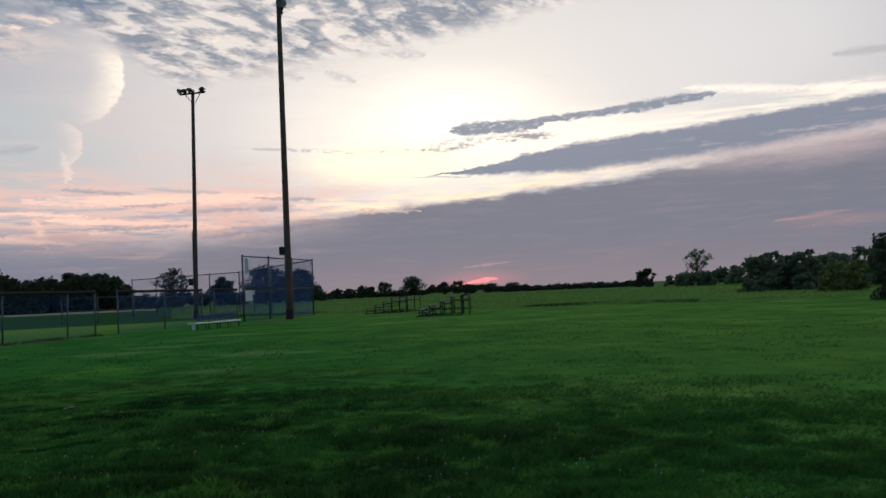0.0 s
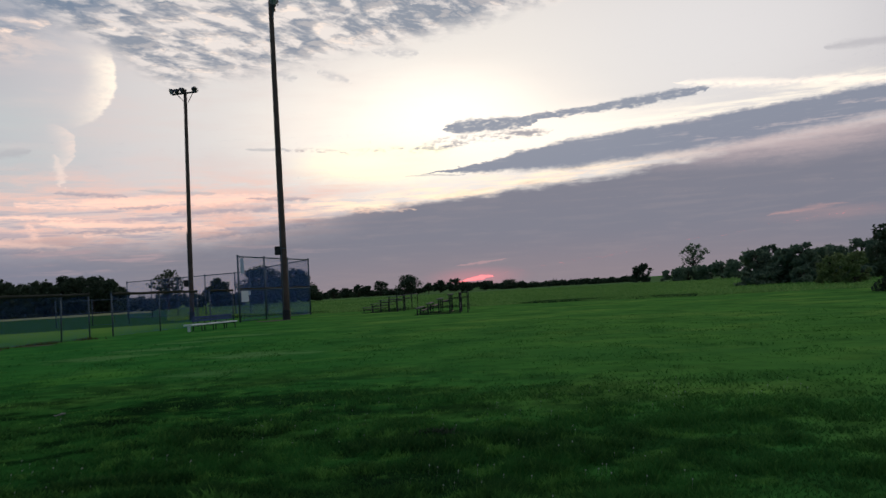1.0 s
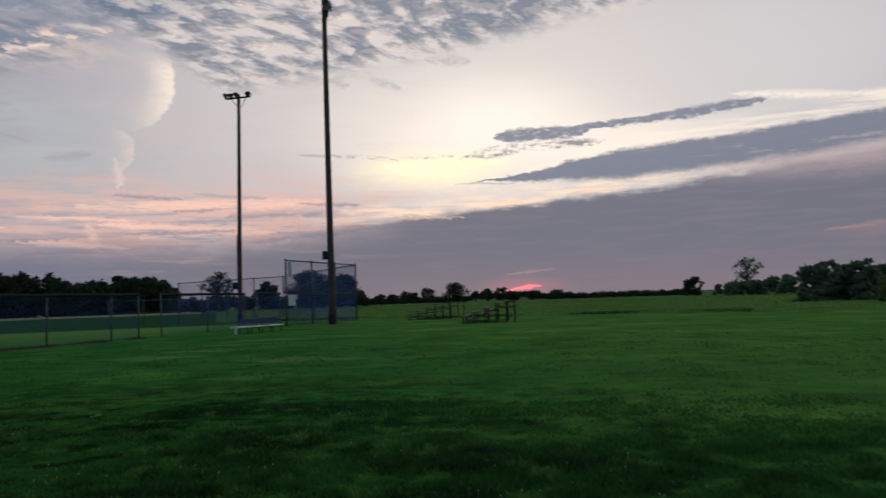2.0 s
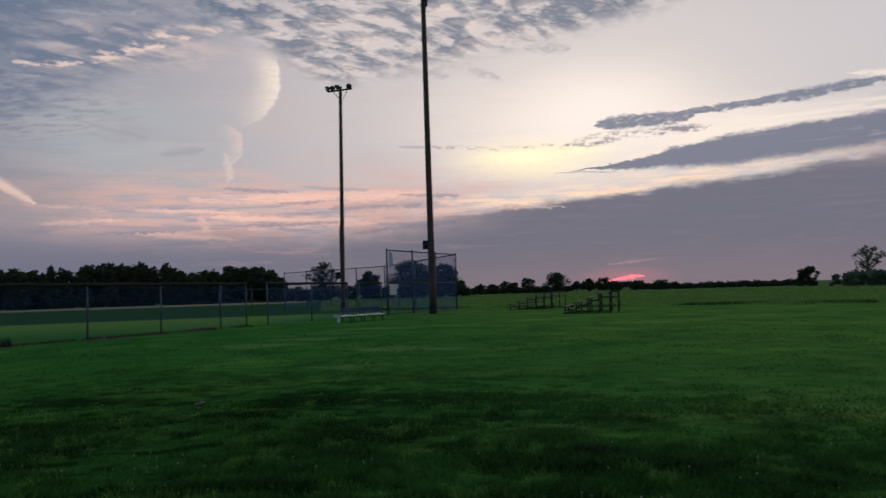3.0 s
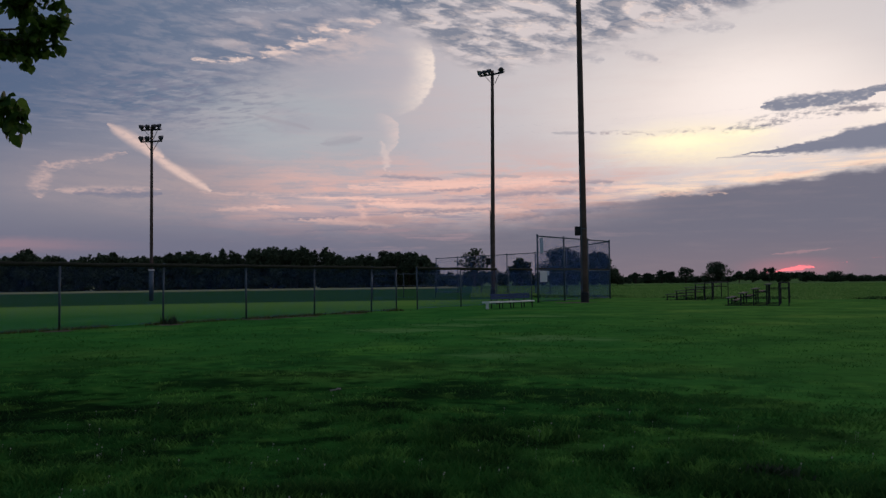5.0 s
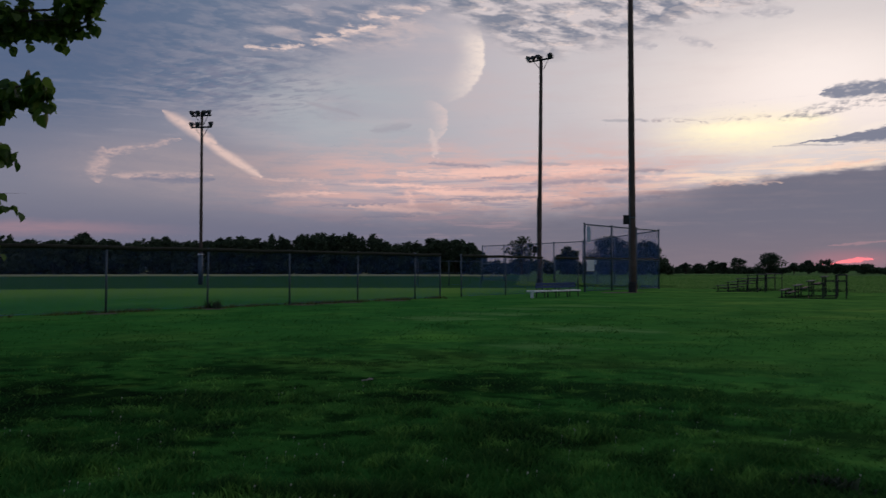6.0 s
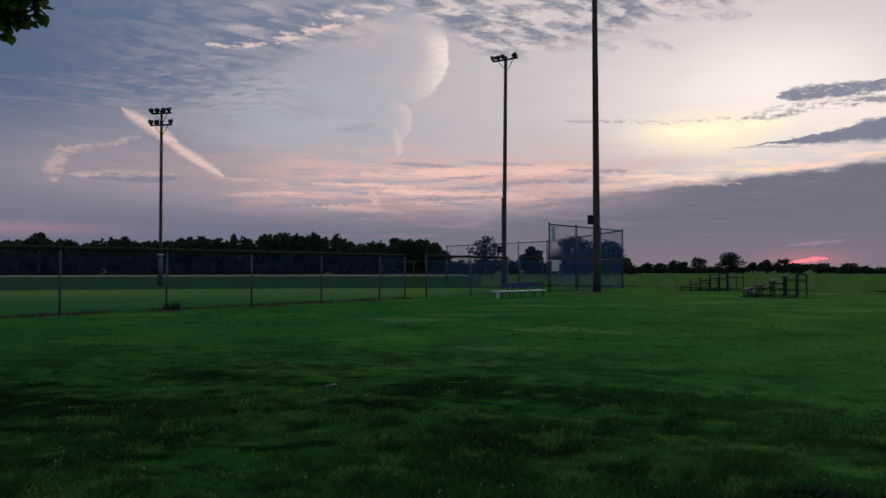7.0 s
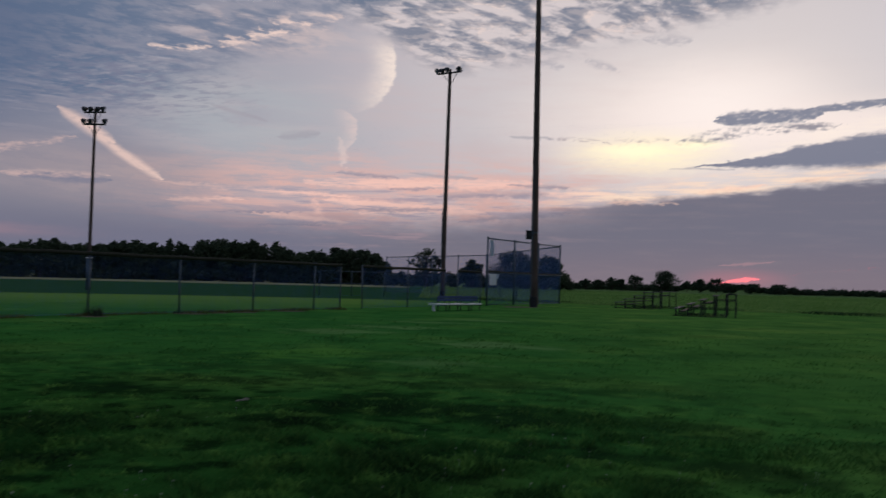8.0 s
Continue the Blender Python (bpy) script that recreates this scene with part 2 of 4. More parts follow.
    col = blend(col, (1.02, 0.88, 0.76), above * ramp(wisp, -0.15, 0.12) * 0.55)
    col = blend(col, (0.190, 0.203, 0.275), lens * ramp(wisp, -0.30, -0.08, 0.75, 1.0) * 0.96)
    inner = ramp(wisp + curl * 0.3, 0.05, 0.18) * ramp(u0, -17.0, -25.0) * lens
    col = blend(col, (0.42, 0.36, 0.40), inner * 0.6)
    # the torn streak above it
    tear = vmax(streak(-4.4, 11.2, -11.2, 11.35, 0.62, 0.45, 0.5, knobbly=True), streak(-9.3, 11.5, -15.8, 11.85, 0.30, 0.5, 0.5, knobbly=True))
    tear = vmax(tear, streak(-14.2, 11.7, -23.0, 12.35, 0.48, 0.55, 0.6, knobbly=True))
    rags = vmax(streak(-6.2, 10.4, -12.4, 10.55, 0.40, 0.6, 0.5, knobbly=True), streak(-2.0, 9.7, -7.2, 10.6, 0.55, 0.7, 0.5, knobbly=True))
    col = blend(col, (0.205, 0.222, 0.295), tear * ramp(knob * 0.7 + curl * 0.6, -0.26, 0.02, 0.35, 1.0) * 0.95)
    col = blend(col, (0.250, 0.240, 0.290), rags * ramp(curl + fine * 0.6 + knob * 0.3, -0.14, 0.10) * 0.9)
    for s in ((7.0, 10.2, 2.6, 9.9, 0.30), (3.4, 9.9, -1.8, 10.0, 0.30)):
        col = blend(col, (0.38, 0.31, 0.34), streak(*s, 1.0, knobbly=True) * ramp(knob * 0.7 + curl * 0.7, -0.05, 0.14) * 0.75)
    for s in ((25.8, 9.7, 22.8, 10.1, 0.40), (30.5, 11.6, 26.5, 10.7, 0.26), (-30, 13.8, -35, 13.6, 0.4), (9.5, 10.3, 6.5, 10.2, 0.16), (-1.5, 8.05, -6.0, 7.9, 0.12), (16.5, 7.6, 11.5, 7.3, 0.2)):
        col = blend(col, (0.36, 0.34, 0.39), streak(*s) * 0.6)
    for s in ((4.4, 15.5, 2.0, 14.8, 0.45), (0.2, 16.7, -3.0, 16.5, 0.55), (7.5, 15.4, 5.6, 15.0, 0.4)):
        col = blend(col, (0.40, 0.38, 0.43), streak(*s, knobbly=True) * ramp(knob + curl * 0.4, -0.2, 0.08) * 0.55)
    col = blend(col, (1.0, 0.84, 0.76), vmax(streak(-20.8, 12.9, -29.0, 11.9, 0.45, 1.0, 0.6, knobbly=True), streak(-27.5, 12.1, -37, 11.0, 0.50, 1.0, 0.6, knobbly=True)) * ramp(knob + wisp * 0.5, -0.25, 0.1, 0.3, 0.7))
    col = blend(col, (0.36, 0.23, 0.25), vmax(streak(-25.8, 3.55, -31.0, 3.95, 0.30, 1.0, 1.0), spot(-30, 3.4, 6, 0.7, 0.0) * 0.5) * ramp(wisp, -0.25, 0.1, 0.3, 1.0) * 0.75)
    # the brightest rift, and the red of the sun at the horizon
    col = blend(col, (1.14, 1.03, 0.70), vmax(spot(0.6, 9.3, 4.2, 0.8, 0.0, ub, vb), spot(-3.4, 9.55, 3.0, 0.45, 0.0, ub, vb) * 0.8) * 0.9)
    col = blend(col, (0.43, 0.25, 0.28), spot(50, 2.55, 15, 0.8, 0.0) * ramp(wisp, -0.3, 0.1, 0.4, 1.0) * 0.6)
    col = blend(col, (0.46, 0.20, 0.24), spot(-6.2, 0.6, 4.5, 1.0, 0.0, u0, v0) * 0.6)
    col = blend(col, (1.4, 0.28, 0.32), streak(-4.5, 0.36, -7.4, 0.70, 0.20, 0.9) * 0.95)
    col = blend(col, (0.45, 0.26, 0.29), streak(-5, 1.5, -8.5, 1.8, 0.14, 0.9) * 0.5)

    link(col, back.inputs["Color"])
    back.inputs["Strength"].default_value = 1.0


build_sky()
sun = new("sun", bpy.data.lights.new("sun", "SUN"))
sun.data.energy, sun.data.angle, sun.data.color = 0.25, radians(8), (1.0, 0.5, 0.4)
sun.matrix_world = look((5, 60, 1.2), (0, 0, 0))


# ------------------------------------------------------------------ materials
def material(name, base, second, rough=0.8, metal=0.0, scale=6.0, bump=0.2, fine=60.0, island=0.0, spec=0.3, trans=0.0):
    """Two tones mixed by coarse and fine noise, with a little relief."""
    m = bpy.data.materials.new(name)
    m.use_nodes = True
    t = m.node_tree
    b = t.nodes["Principled BSDF"]
    b.inputs["Roughness"].default_value, b.inputs["Metallic"].default_value = rough, metal
    b.inputs["Specular IOR Level"].default_value = spec
    c = t.nodes.new("ShaderNodeTexCoord")
    n1, n2 = t.nodes.new("ShaderNodeTexNoise"), t.nodes.new("ShaderNodeTexNoise")
    n1.inputs["Scale"].default_value, n2.inputs["Scale"].default_value = scale, fine
    n1.inputs["Detail"].default_value = 5
    add = t.nodes.new("ShaderNodeMath")
    add.operation = "ADD"
    for n in (n1, n2):
        t.links.new(c.outputs["Object"], n.inputs["Vector"])
    t.links.new(n1.outputs["Fac"], add.inputs[0])
    t.links.new(n2.outputs["Fac"], add.inputs[1])
    last = add
    if island:
        g, mul, ad2 = t.nodes.new("ShaderNodeNewGeometry"), t.nodes.new("ShaderNodeMath"), t.nodes.new("ShaderNodeMath")
        mul.operation, ad2.operation = "MULTIPLY_ADD", "ADD"
        t.links.new(g.outputs["Random Per Island"], mul.inputs[0])
        mul.inputs[1].default_value, mul.inputs[2].default_value = island, -island / 2
        t.links.new(add.outputs[0], ad2.inputs[0])
        t.links.new(mul.outputs[0], ad2.inputs[1])
        last = ad2
    r = t.nodes.new("ShaderNodeMapRange")
    r.inputs["From Min"].default_value, r.inputs["From Max"].default_value = 0.7, 1.3
    t.links.new(last.outputs[0], r.inputs["Value"])
    mix = t.nodes.new("ShaderNodeMix")
    mix.data_type = "RGBA"
    cols = [i for i in mix.inputs if i.type == "RGBA"]
    cols[0].default_value, cols[1].default_value = (*base, 1), (*second, 1)
    t.links.new(r.outputs[0], mix.inputs["Factor"])
    res = [o for o in mix.outputs if o.type == "RGBA"][0]
    t.links.new(res, b.inputs["Base Color"])
    if trans:
        b.inputs["Transmission Weight"].default_value = 0.0
        tr, sh = t.nodes.new("ShaderNodeBsdfTranslucent"), t.nodes.new("ShaderNodeMixShader")
        t.links.new(res, tr.inputs["Color"])
        sh.inputs[0].default_value = trans
        t.links.new(b.outputs[0], sh.inputs[1])
        t.links.new(tr.outputs[0], sh.inputs[2])
        t.links.new(sh.outputs[0], t.nodes["Material Output"].inputs["Surface"])
    if bump:
        bp = t.nodes.new("ShaderNodeBump")
        bp.inputs["Strength"].default_value, bp.inputs["Distance"].default_value = bump, 0.02
        t.links.new(add.outputs[0], bp.inputs["Height"])
        t.links.new(bp.outputs[0], b.inputs["Normal"])
    return m


POLE_WOOD = material("weathered_pole_wood", (0.062, 0.046, 0.042), (0.125, 0.095, 0.085), 0.85, 0, 3, 0.4, 40)
STEEL = material("galvanised_steel", (0.060, 0.092, 0.125), (0.115, 0.155, 0.20), 0.55, 0.5, 4, 0.1, 60)
WIRE = material("galvanised_wire", (0.036, 0.110, 0.34), (0.066, 0.160, 0.44), 0.6, 0.1, 2, 0.0, 20)
GUARD = material("black_plastic", (0.018, 0.020, 0.016), (0.042, 0.045, 0.034), 0.8, 0, 5, 0.1, 50, spec=0.15)
NAVY = material("navy_paint", (0.018, 0.042, 0.115), (0.038, 0.070, 0.165), 0.5, 0, 4, 0.1, 40)
DARK_STEEL = material("dark_painted_steel", (0.014, 0.017, 0.019), (0.034, 0.038, 0.041), 0.6, 0.2, 5, 0.1, 50)
WOOD_PLANK = material("grey_wood_plank", (0.040, 0.042, 0.040), (0.085, 0.086, 0.080), 0.8, 0, 3, 0.3, 50)
SEAT_PLANK = material("dull_metal_plank", (0.075, 0.090, 0.090), (0.13, 0.145, 0.14), 0.85, 0.0, 3, 0.08, 40, spec=0.1)
SIGN_WHITE = material("white_sign_face", (0.74, 0.77, 0.82), (0.84, 0.86, 0.90), 0.5, 0, 2, 0.05, 30)
BENCH_WHITE = material("white_bench_paint", (0.78, 0.79, 0.80), (0.88, 0.89, 0.90), 0.45, 0, 2, 0.05, 30)
SIGN_BLUE = material("pale_blue_banner", (0.42, 0.52, 0.70), (0.55, 0.64, 0.80), 0.6, 0, 2, 0.05, 30)
LAMP_GLASS = material("floodlight_glass", (0.30, 0.32, 0.36), (0.42, 0.45, 0.50), 0.12, 0, 2, 0.0, 10, spec=0.6)
LAMP_SHELL = material("floodlight_shell", (0.04, 0.042, 0.048), (0.085, 0.087, 0.095), 0.5, 0.5, 4, 0.1, 40)
BARK = material("bark", (0.035, 0.028, 0.022), (0.085, 0.07, 0.055), 0.9, 0, 5, 0.8, 40)
LEAF_FAR = material("distant_foliage", (0.026, 0.048, 0.030), (0.066, 0.098, 0.055), 0.75, 0, 0.35, 0, 3, 0.5, 0.2, 0.25)
LEAF_MID = material("thicket_foliage", (0.092, 0.155, 0.105), (0.190, 0.255, 0.165), 0.8, 0, 0.4, 0, 3, 0.6, 0.1, 0.5)
LEAF_PALE = material("pale_willow_foliage", (0.12, 0.175, 0.065), (0.23, 0.29, 0.11), 0.7, 0, 0.35, 0, 3, 0.5, 0.2, 0.3)
LEAF_NEAR = material("green_leaf", (0.030, 0.082, 0.018), (0.135, 0.240, 0.042), 0.45, 0, 3, 0, 30, 0.8, 0.4, 0.55)
SOIL = material("bare_soil", (0.055, 0.050, 0.032), (0.10, 0.09, 0.058), 0.95, 0, 3, 0.6, 40)
WEED = material("dry_weed", (0.045, 0.062, 0.024), (0.105, 0.115, 0.050), 0.85, 0, 2, 0, 20, 0.6, 0.2, 0.2)
CLOVER = material("clover_flower", (0.26, 0.30, 0.24), (0.42, 0.46, 0.38), 0.8, 0, 5, 0, 50)


PALE, LUSH = (0.120, 0.255, 0.082), (0.095, 0.285, 0.046)
# x, y, half widths, tone, amount
WORN = ((-7.9, 23.0, 1.5, 1.3, PALE, 0.75), (-7.1, 25.7, 1.5, 0.9, PALE, 0.75), (-3.4, 20.6, 1.6, 1.1, PALE, 0.85), (-3.5, 16.3, 0.9, 0.8, PALE, 0.6),
        (-6.2, 17.2, 1.2, 1.5, LUSH, 0.6), (-5.8, 31.7, 1.7, 0.9, PALE, 0.65), (-7.1, 29.1, 1.5, 0.8, PALE, 0.65))


def lawn_colour(m, tall, lift=1.0):
    """Turf colour that follows mown strips, wear and growth over the field, with shade painted in."""
    t = m.node_tree
    b = t.nodes["Principled BSDF"]
    geo = t.nodes.new("ShaderNodeNewGeometry")
    def noise_at(sx, sy, detail, off):
        mp, n = t.nodes.new("ShaderNodeMapping"), t.nodes.new("ShaderNodeTexNoise")
        mp.inputs["Scale"].default_value, mp.inputs["Location"].default_value = (sx, sy, 0.0), (off, off * 2, 0)
        mp.inputs["Rotation"].default_value = (0, 0, 0.12)
        n.inputs["Scale"].default_value, n.inputs["Detail"].default_value = 1.0, detail
        t.links.new(geo.outputs["Position"], mp.inputs["Vector"])
        t.links.new(mp.outputs[0], n.inputs["Vector"])
        return n.outputs["Fac"]
    def mixed(a, c, fac, lo, hi, amount=1.0):
        r, mx = t.nodes.new("ShaderNodeMapRange"), t.nodes.new("ShaderNodeMix")
        r.interpolation_type = "SMOOTHSTEP"
        for key, x in (("From Min", lo), ("From Max", hi), ("To Min", 0.0), ("To Max", amount)):
            r.inputs[key].default_value = x
        t.links.new(fac, r.inputs["Value"])
        mx.data_type = "RGBA"
        cs = [i for i in mx.inputs if i.type == "RGBA"]
        for sock, val in zip(cs, (a, c)):
            if isinstance(val, tuple):
                sock.default_value = (*val, 1)
            else:
                t.links.new(val, sock)
        t.links.new(r.outputs[0], mx.inputs["Factor"])
        return [o for o in mx.outputs if o.type == "RGBA"][0]
    col = mixed((0.042, 0.156, 0.034), (0.057, 0.192, 0.038), noise_at(0.45, 0.35, 4, 3), 0.35, 0.65)
    col = mixed(col, (0.150, 0.290, 0.060), noise_at(0.22, 0.26, 4, 9), 0.52, 0.72, 0.50)
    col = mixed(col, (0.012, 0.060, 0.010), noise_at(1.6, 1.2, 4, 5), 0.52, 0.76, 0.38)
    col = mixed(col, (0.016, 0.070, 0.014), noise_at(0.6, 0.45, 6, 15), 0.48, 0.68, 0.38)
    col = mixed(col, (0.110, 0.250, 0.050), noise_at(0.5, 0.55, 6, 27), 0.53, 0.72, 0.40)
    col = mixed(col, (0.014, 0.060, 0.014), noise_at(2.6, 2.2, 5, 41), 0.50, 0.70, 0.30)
    # long grass by the path grows in clumps: hollows' shade painted in, and light tufts
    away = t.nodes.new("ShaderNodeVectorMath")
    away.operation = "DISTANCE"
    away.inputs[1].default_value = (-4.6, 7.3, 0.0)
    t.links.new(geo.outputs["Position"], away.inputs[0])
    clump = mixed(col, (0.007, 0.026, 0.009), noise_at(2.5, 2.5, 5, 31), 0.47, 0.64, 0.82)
    # broad dark areas: the near tree's shade, put into the turf colour
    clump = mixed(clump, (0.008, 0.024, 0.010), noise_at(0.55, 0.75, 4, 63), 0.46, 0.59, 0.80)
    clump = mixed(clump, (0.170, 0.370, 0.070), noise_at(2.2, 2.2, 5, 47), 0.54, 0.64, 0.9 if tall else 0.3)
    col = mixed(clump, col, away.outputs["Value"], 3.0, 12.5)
    # deep green turf left, lighter yellower turf right; the left's tree shade is painted in
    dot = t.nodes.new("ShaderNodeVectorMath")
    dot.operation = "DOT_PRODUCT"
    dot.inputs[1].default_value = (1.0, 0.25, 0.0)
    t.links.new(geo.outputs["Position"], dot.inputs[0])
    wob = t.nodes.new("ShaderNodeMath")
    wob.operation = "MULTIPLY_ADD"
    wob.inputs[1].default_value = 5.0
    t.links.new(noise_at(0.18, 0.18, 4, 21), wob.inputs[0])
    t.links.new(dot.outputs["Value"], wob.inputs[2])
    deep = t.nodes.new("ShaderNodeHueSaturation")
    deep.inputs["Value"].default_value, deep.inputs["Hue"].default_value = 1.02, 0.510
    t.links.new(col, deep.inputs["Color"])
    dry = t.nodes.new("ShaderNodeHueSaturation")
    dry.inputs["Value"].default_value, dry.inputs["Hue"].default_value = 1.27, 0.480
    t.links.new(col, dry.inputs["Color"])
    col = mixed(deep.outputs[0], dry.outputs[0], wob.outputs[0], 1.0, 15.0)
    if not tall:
        # thatch between long open blades, shade put into its colour; short dense turf hides it
        shaded_thatch = t.nodes.new("ShaderNodeHueSaturation")
        shaded_thatch.inputs["Value"].default_value = 0.60
        t.links.new(col, shaded_thatch.inputs["Color"])
        col = mixed(shaded_thatch.outputs[0], col, away.outputs["Value"], 3.0, 8.5)
    # worn pale patches before the bench, and one of lush green
    for x, y, rx, ry, tone, amount in WORN:
        mp, far, wave = t.nodes.new("ShaderNodeMapping"), t.nodes.new("ShaderNodeVectorMath"), t.nodes.new("ShaderNodeMath")
        mp.inputs["Scale"].default_value, mp.inputs["Location"].default_value = (1 / rx, 1 / ry, 0.0), (-x / rx, -y / ry, 0.0)
        far.operation, wave.operation = "LENGTH", "MULTIPLY_ADD"
        wave.inputs[1].default_value = 3.2
        t.links.new(geo.outputs["Position"], mp.inputs["Vector"])
        t.links.new(mp.outputs[0], far.inputs[0])
        t.links.new(noise_at(1.1, 1.9, 6, x + y), wave.inputs[0])
        t.links.new(far.outputs["Value"], wave.inputs[2])
        col = mixed(col, tone, wave.outputs[0], 2.75, 1.9, amount)
    # the outfield's lighter mown ring, sharp on its far side
    ring, part_x = t.nodes.new("ShaderNodeVectorMath"), t.nodes.new("ShaderNodeSeparateXYZ")
    ring.operation = "LENGTH"
    wave = t.nodes.new("ShaderNodeMath")
    wave.operation = "MULTIPLY_ADD"
    wave.inputs[1].default_value = 9.0
    t.links.new(geo.outputs["Position"], ring.inputs[0])
    t.links.new(geo.outputs["Position"], part_x.inputs[0])
    t.links.new(noise_at(0.07, 0.2, 5, 77), wave.inputs[0])
    t.links.new(ring.outputs["Value"], wave.inputs[2])
    light = mixed(col, (0.142, 0.275, 0.058), wave.outputs[0], 36.0, 60.0, 0.85)
    light = mixed(col, light, part_x.outputs["X"], -9.0, -17.0)
    dark = mixed(col, (0.030, 0.088, 0.034), part_x.outputs["X"], -9.0, -17.0)
    col = mixed(light, dark, ring.outputs["Value"], 58.0, 60.5)
    isl = t.nodes.new("ShaderNodeNewGeometry").outputs["Random Per Island"]
    if tall:
        col = mixed(col, (0.130, 0.260, 0.055), isl, 0.55, 1.0, 0.5)
        tips = t.nodes.new("ShaderNodeHueSaturation")
        tips.inputs["Value"].default_value = lift
        t.links.new(col, tips.inputs["Color"])
        col = tips.outputs[0]
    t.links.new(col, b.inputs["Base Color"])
    return m


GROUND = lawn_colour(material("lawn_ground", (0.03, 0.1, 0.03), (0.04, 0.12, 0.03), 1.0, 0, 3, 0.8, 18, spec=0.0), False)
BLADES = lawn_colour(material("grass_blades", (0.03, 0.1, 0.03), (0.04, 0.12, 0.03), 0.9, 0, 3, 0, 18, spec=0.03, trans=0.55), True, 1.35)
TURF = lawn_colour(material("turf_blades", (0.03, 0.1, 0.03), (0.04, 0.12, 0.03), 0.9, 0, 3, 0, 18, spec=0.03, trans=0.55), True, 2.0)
MEADOW = material("meadow_grass", (0.125, 0.265, 0.070), (0.215, 0.380, 0.115), 0.9, 0, 0.05, 0, 0.6, 0.7, 0.03, 0.55)
SHADED_EDGE = material("shaded_edge_grass", (0.030, 0.080, 0.032), (0.070, 0.135, 0.050), 0.9, 0, 0.2, 0, 2.0, 0.6, 0.03, 0.35)


# ------------------------------------------------------------------ mesh helpers
class Shape:
    def __init__(self):
        self.v, self.f = [], []

    def add(self, verts, faces):
        k = len(self.v)
        self.v += [tuple(p) for p in verts]
        self.f += [tuple(i + k for i in q) for q in faces]
        return self

    def box(self, centre, size, m=None, bevel=0.0):
        bm = bmesh.new()
        bmesh.ops.create_cube(bm, size=1.0)
        for p in bm.verts:
            p.co = Vector((p.co.x * size[0], p.co.y * size[1], p.co.z * size[2]))
        if bevel:
            bmesh.ops.bevel(bm, geom=bm.edges[:], offset=bevel, segments=1, affect="EDGES")
        m = (m or Matrix()) @ Matrix.Translation(centre)
        bm.verts.index_update()
        self.add([m @ p.co for p in bm.verts], [[p.index for p in q.verts] for q in bm.faces])
        bm.free()
        return self

    def tube(self, points, radii, n=8, caps=True):
        points = [Vector(p) for p in points]
        if not isinstance(radii, (list, tuple)):
            radii = [radii] * len(points)
        rings = []
        for i, p in enumerate(points):
            d = (points[min(i + 1, len(points) - 1)] - points[max(i - 1, 0)]).normalized()
            side = d.cross(Vector((0, 0, 1)) if abs(d.z) < 0.9 else Vector((1, 0, 0))).normalized()
            up = side.cross(d)
            rings.append([p + (side * math.cos(2 * math.pi * k / n) + up * math.sin(2 * math.pi * k / n)) * radii[i] for k in range(n)])
        faces = []
        for i in range(len(points) - 1):
            for k in range(n):
                a, b = i * n + k, i * n + (k + 1) % n
                faces.append((a, b, b + n, a + n))
        if caps:
            faces += [tuple(reversed(range(n))), tuple(range((len(points) - 1) * n, len(points) * n))]
        return self.add([p for r in rings for p in r], faces)

    def mesh(self, name, mat, smooth=False):
        me = bpy.data.meshes.new(name)
        me.from_pydata(self.v, [], self.f)
        me.materials.append(mat)
        if smooth:
            me.polygons.foreach_set("use_smooth", [True] * len(me.polygons))
        me.update()
        return me


def part(name, shape, mat, parent=None, label="", at=None, smooth=False):
    """Links a shape (or a finished mesh) as one object under a thing or a part."""
    me = shape if isinstance(shape, bpy.types.Mesh) else shape.mesh(name, mat, smooth)
    ob = new(name, me)
    ob.parent = parent
    if at is not None:
        ob.matrix_basis = at
    return tagged(ob, label) if label else ob


def thing(name, at, label, category, group=""):
    ob = new(name)
    ob.matrix_basis = at
    ob.empty_display_size = 0.3
    return tagged(ob, label, category, group)


def array_mesh(name, verts, faces, mat):
    """A mesh from numpy arrays; all faces have as many corners."""
    me = bpy.data.meshes.new(name)
    nf, k = faces.shape
    me.vertices.add(len(verts))
    me.vertices.foreach_set("co", verts.astype(np.float32).ravel())
    me.loops.add(nf * k)
    me.loops.foreach_set("vertex_index", faces.astype(np.int32).ravel())
    me.polygons.add(nf)
    me.polygons.foreach_set("loop_start", np.arange(0, nf * k, k, dtype=np.int32))
    me.polygons.foreach_set("loop_total", np.full(nf, k, dtype=np.int32))
    me.materials.append(mat)
    me.update(calc_edges=True)
    return me


# ------------------------------------------------------------------ ground
def build_ground():
    steps = [0, 1, 2, 4, 6, 9, 13, 18, 25, 35, 50, 75, 110, 160, 240, 400, 700, 1200, 2200, 4000]
    line = [-s for s in reversed(steps[1:])] + steps
    n = len(line)
    verts = [(x, y, 0.0) for y in line for x in line]
    faces = [(j * n + i, j * n + i + 1, (j + 1) * n + i + 1, (j + 1) * n + i) for j in range(n - 1) for i in range(n - 1)]
    ob = part("ground", Shape().add(verts, faces), GROUND)
    tagged(ob, "wide flat lawn of mown green grass at dusk", "ground", kind="structure")


build_ground()


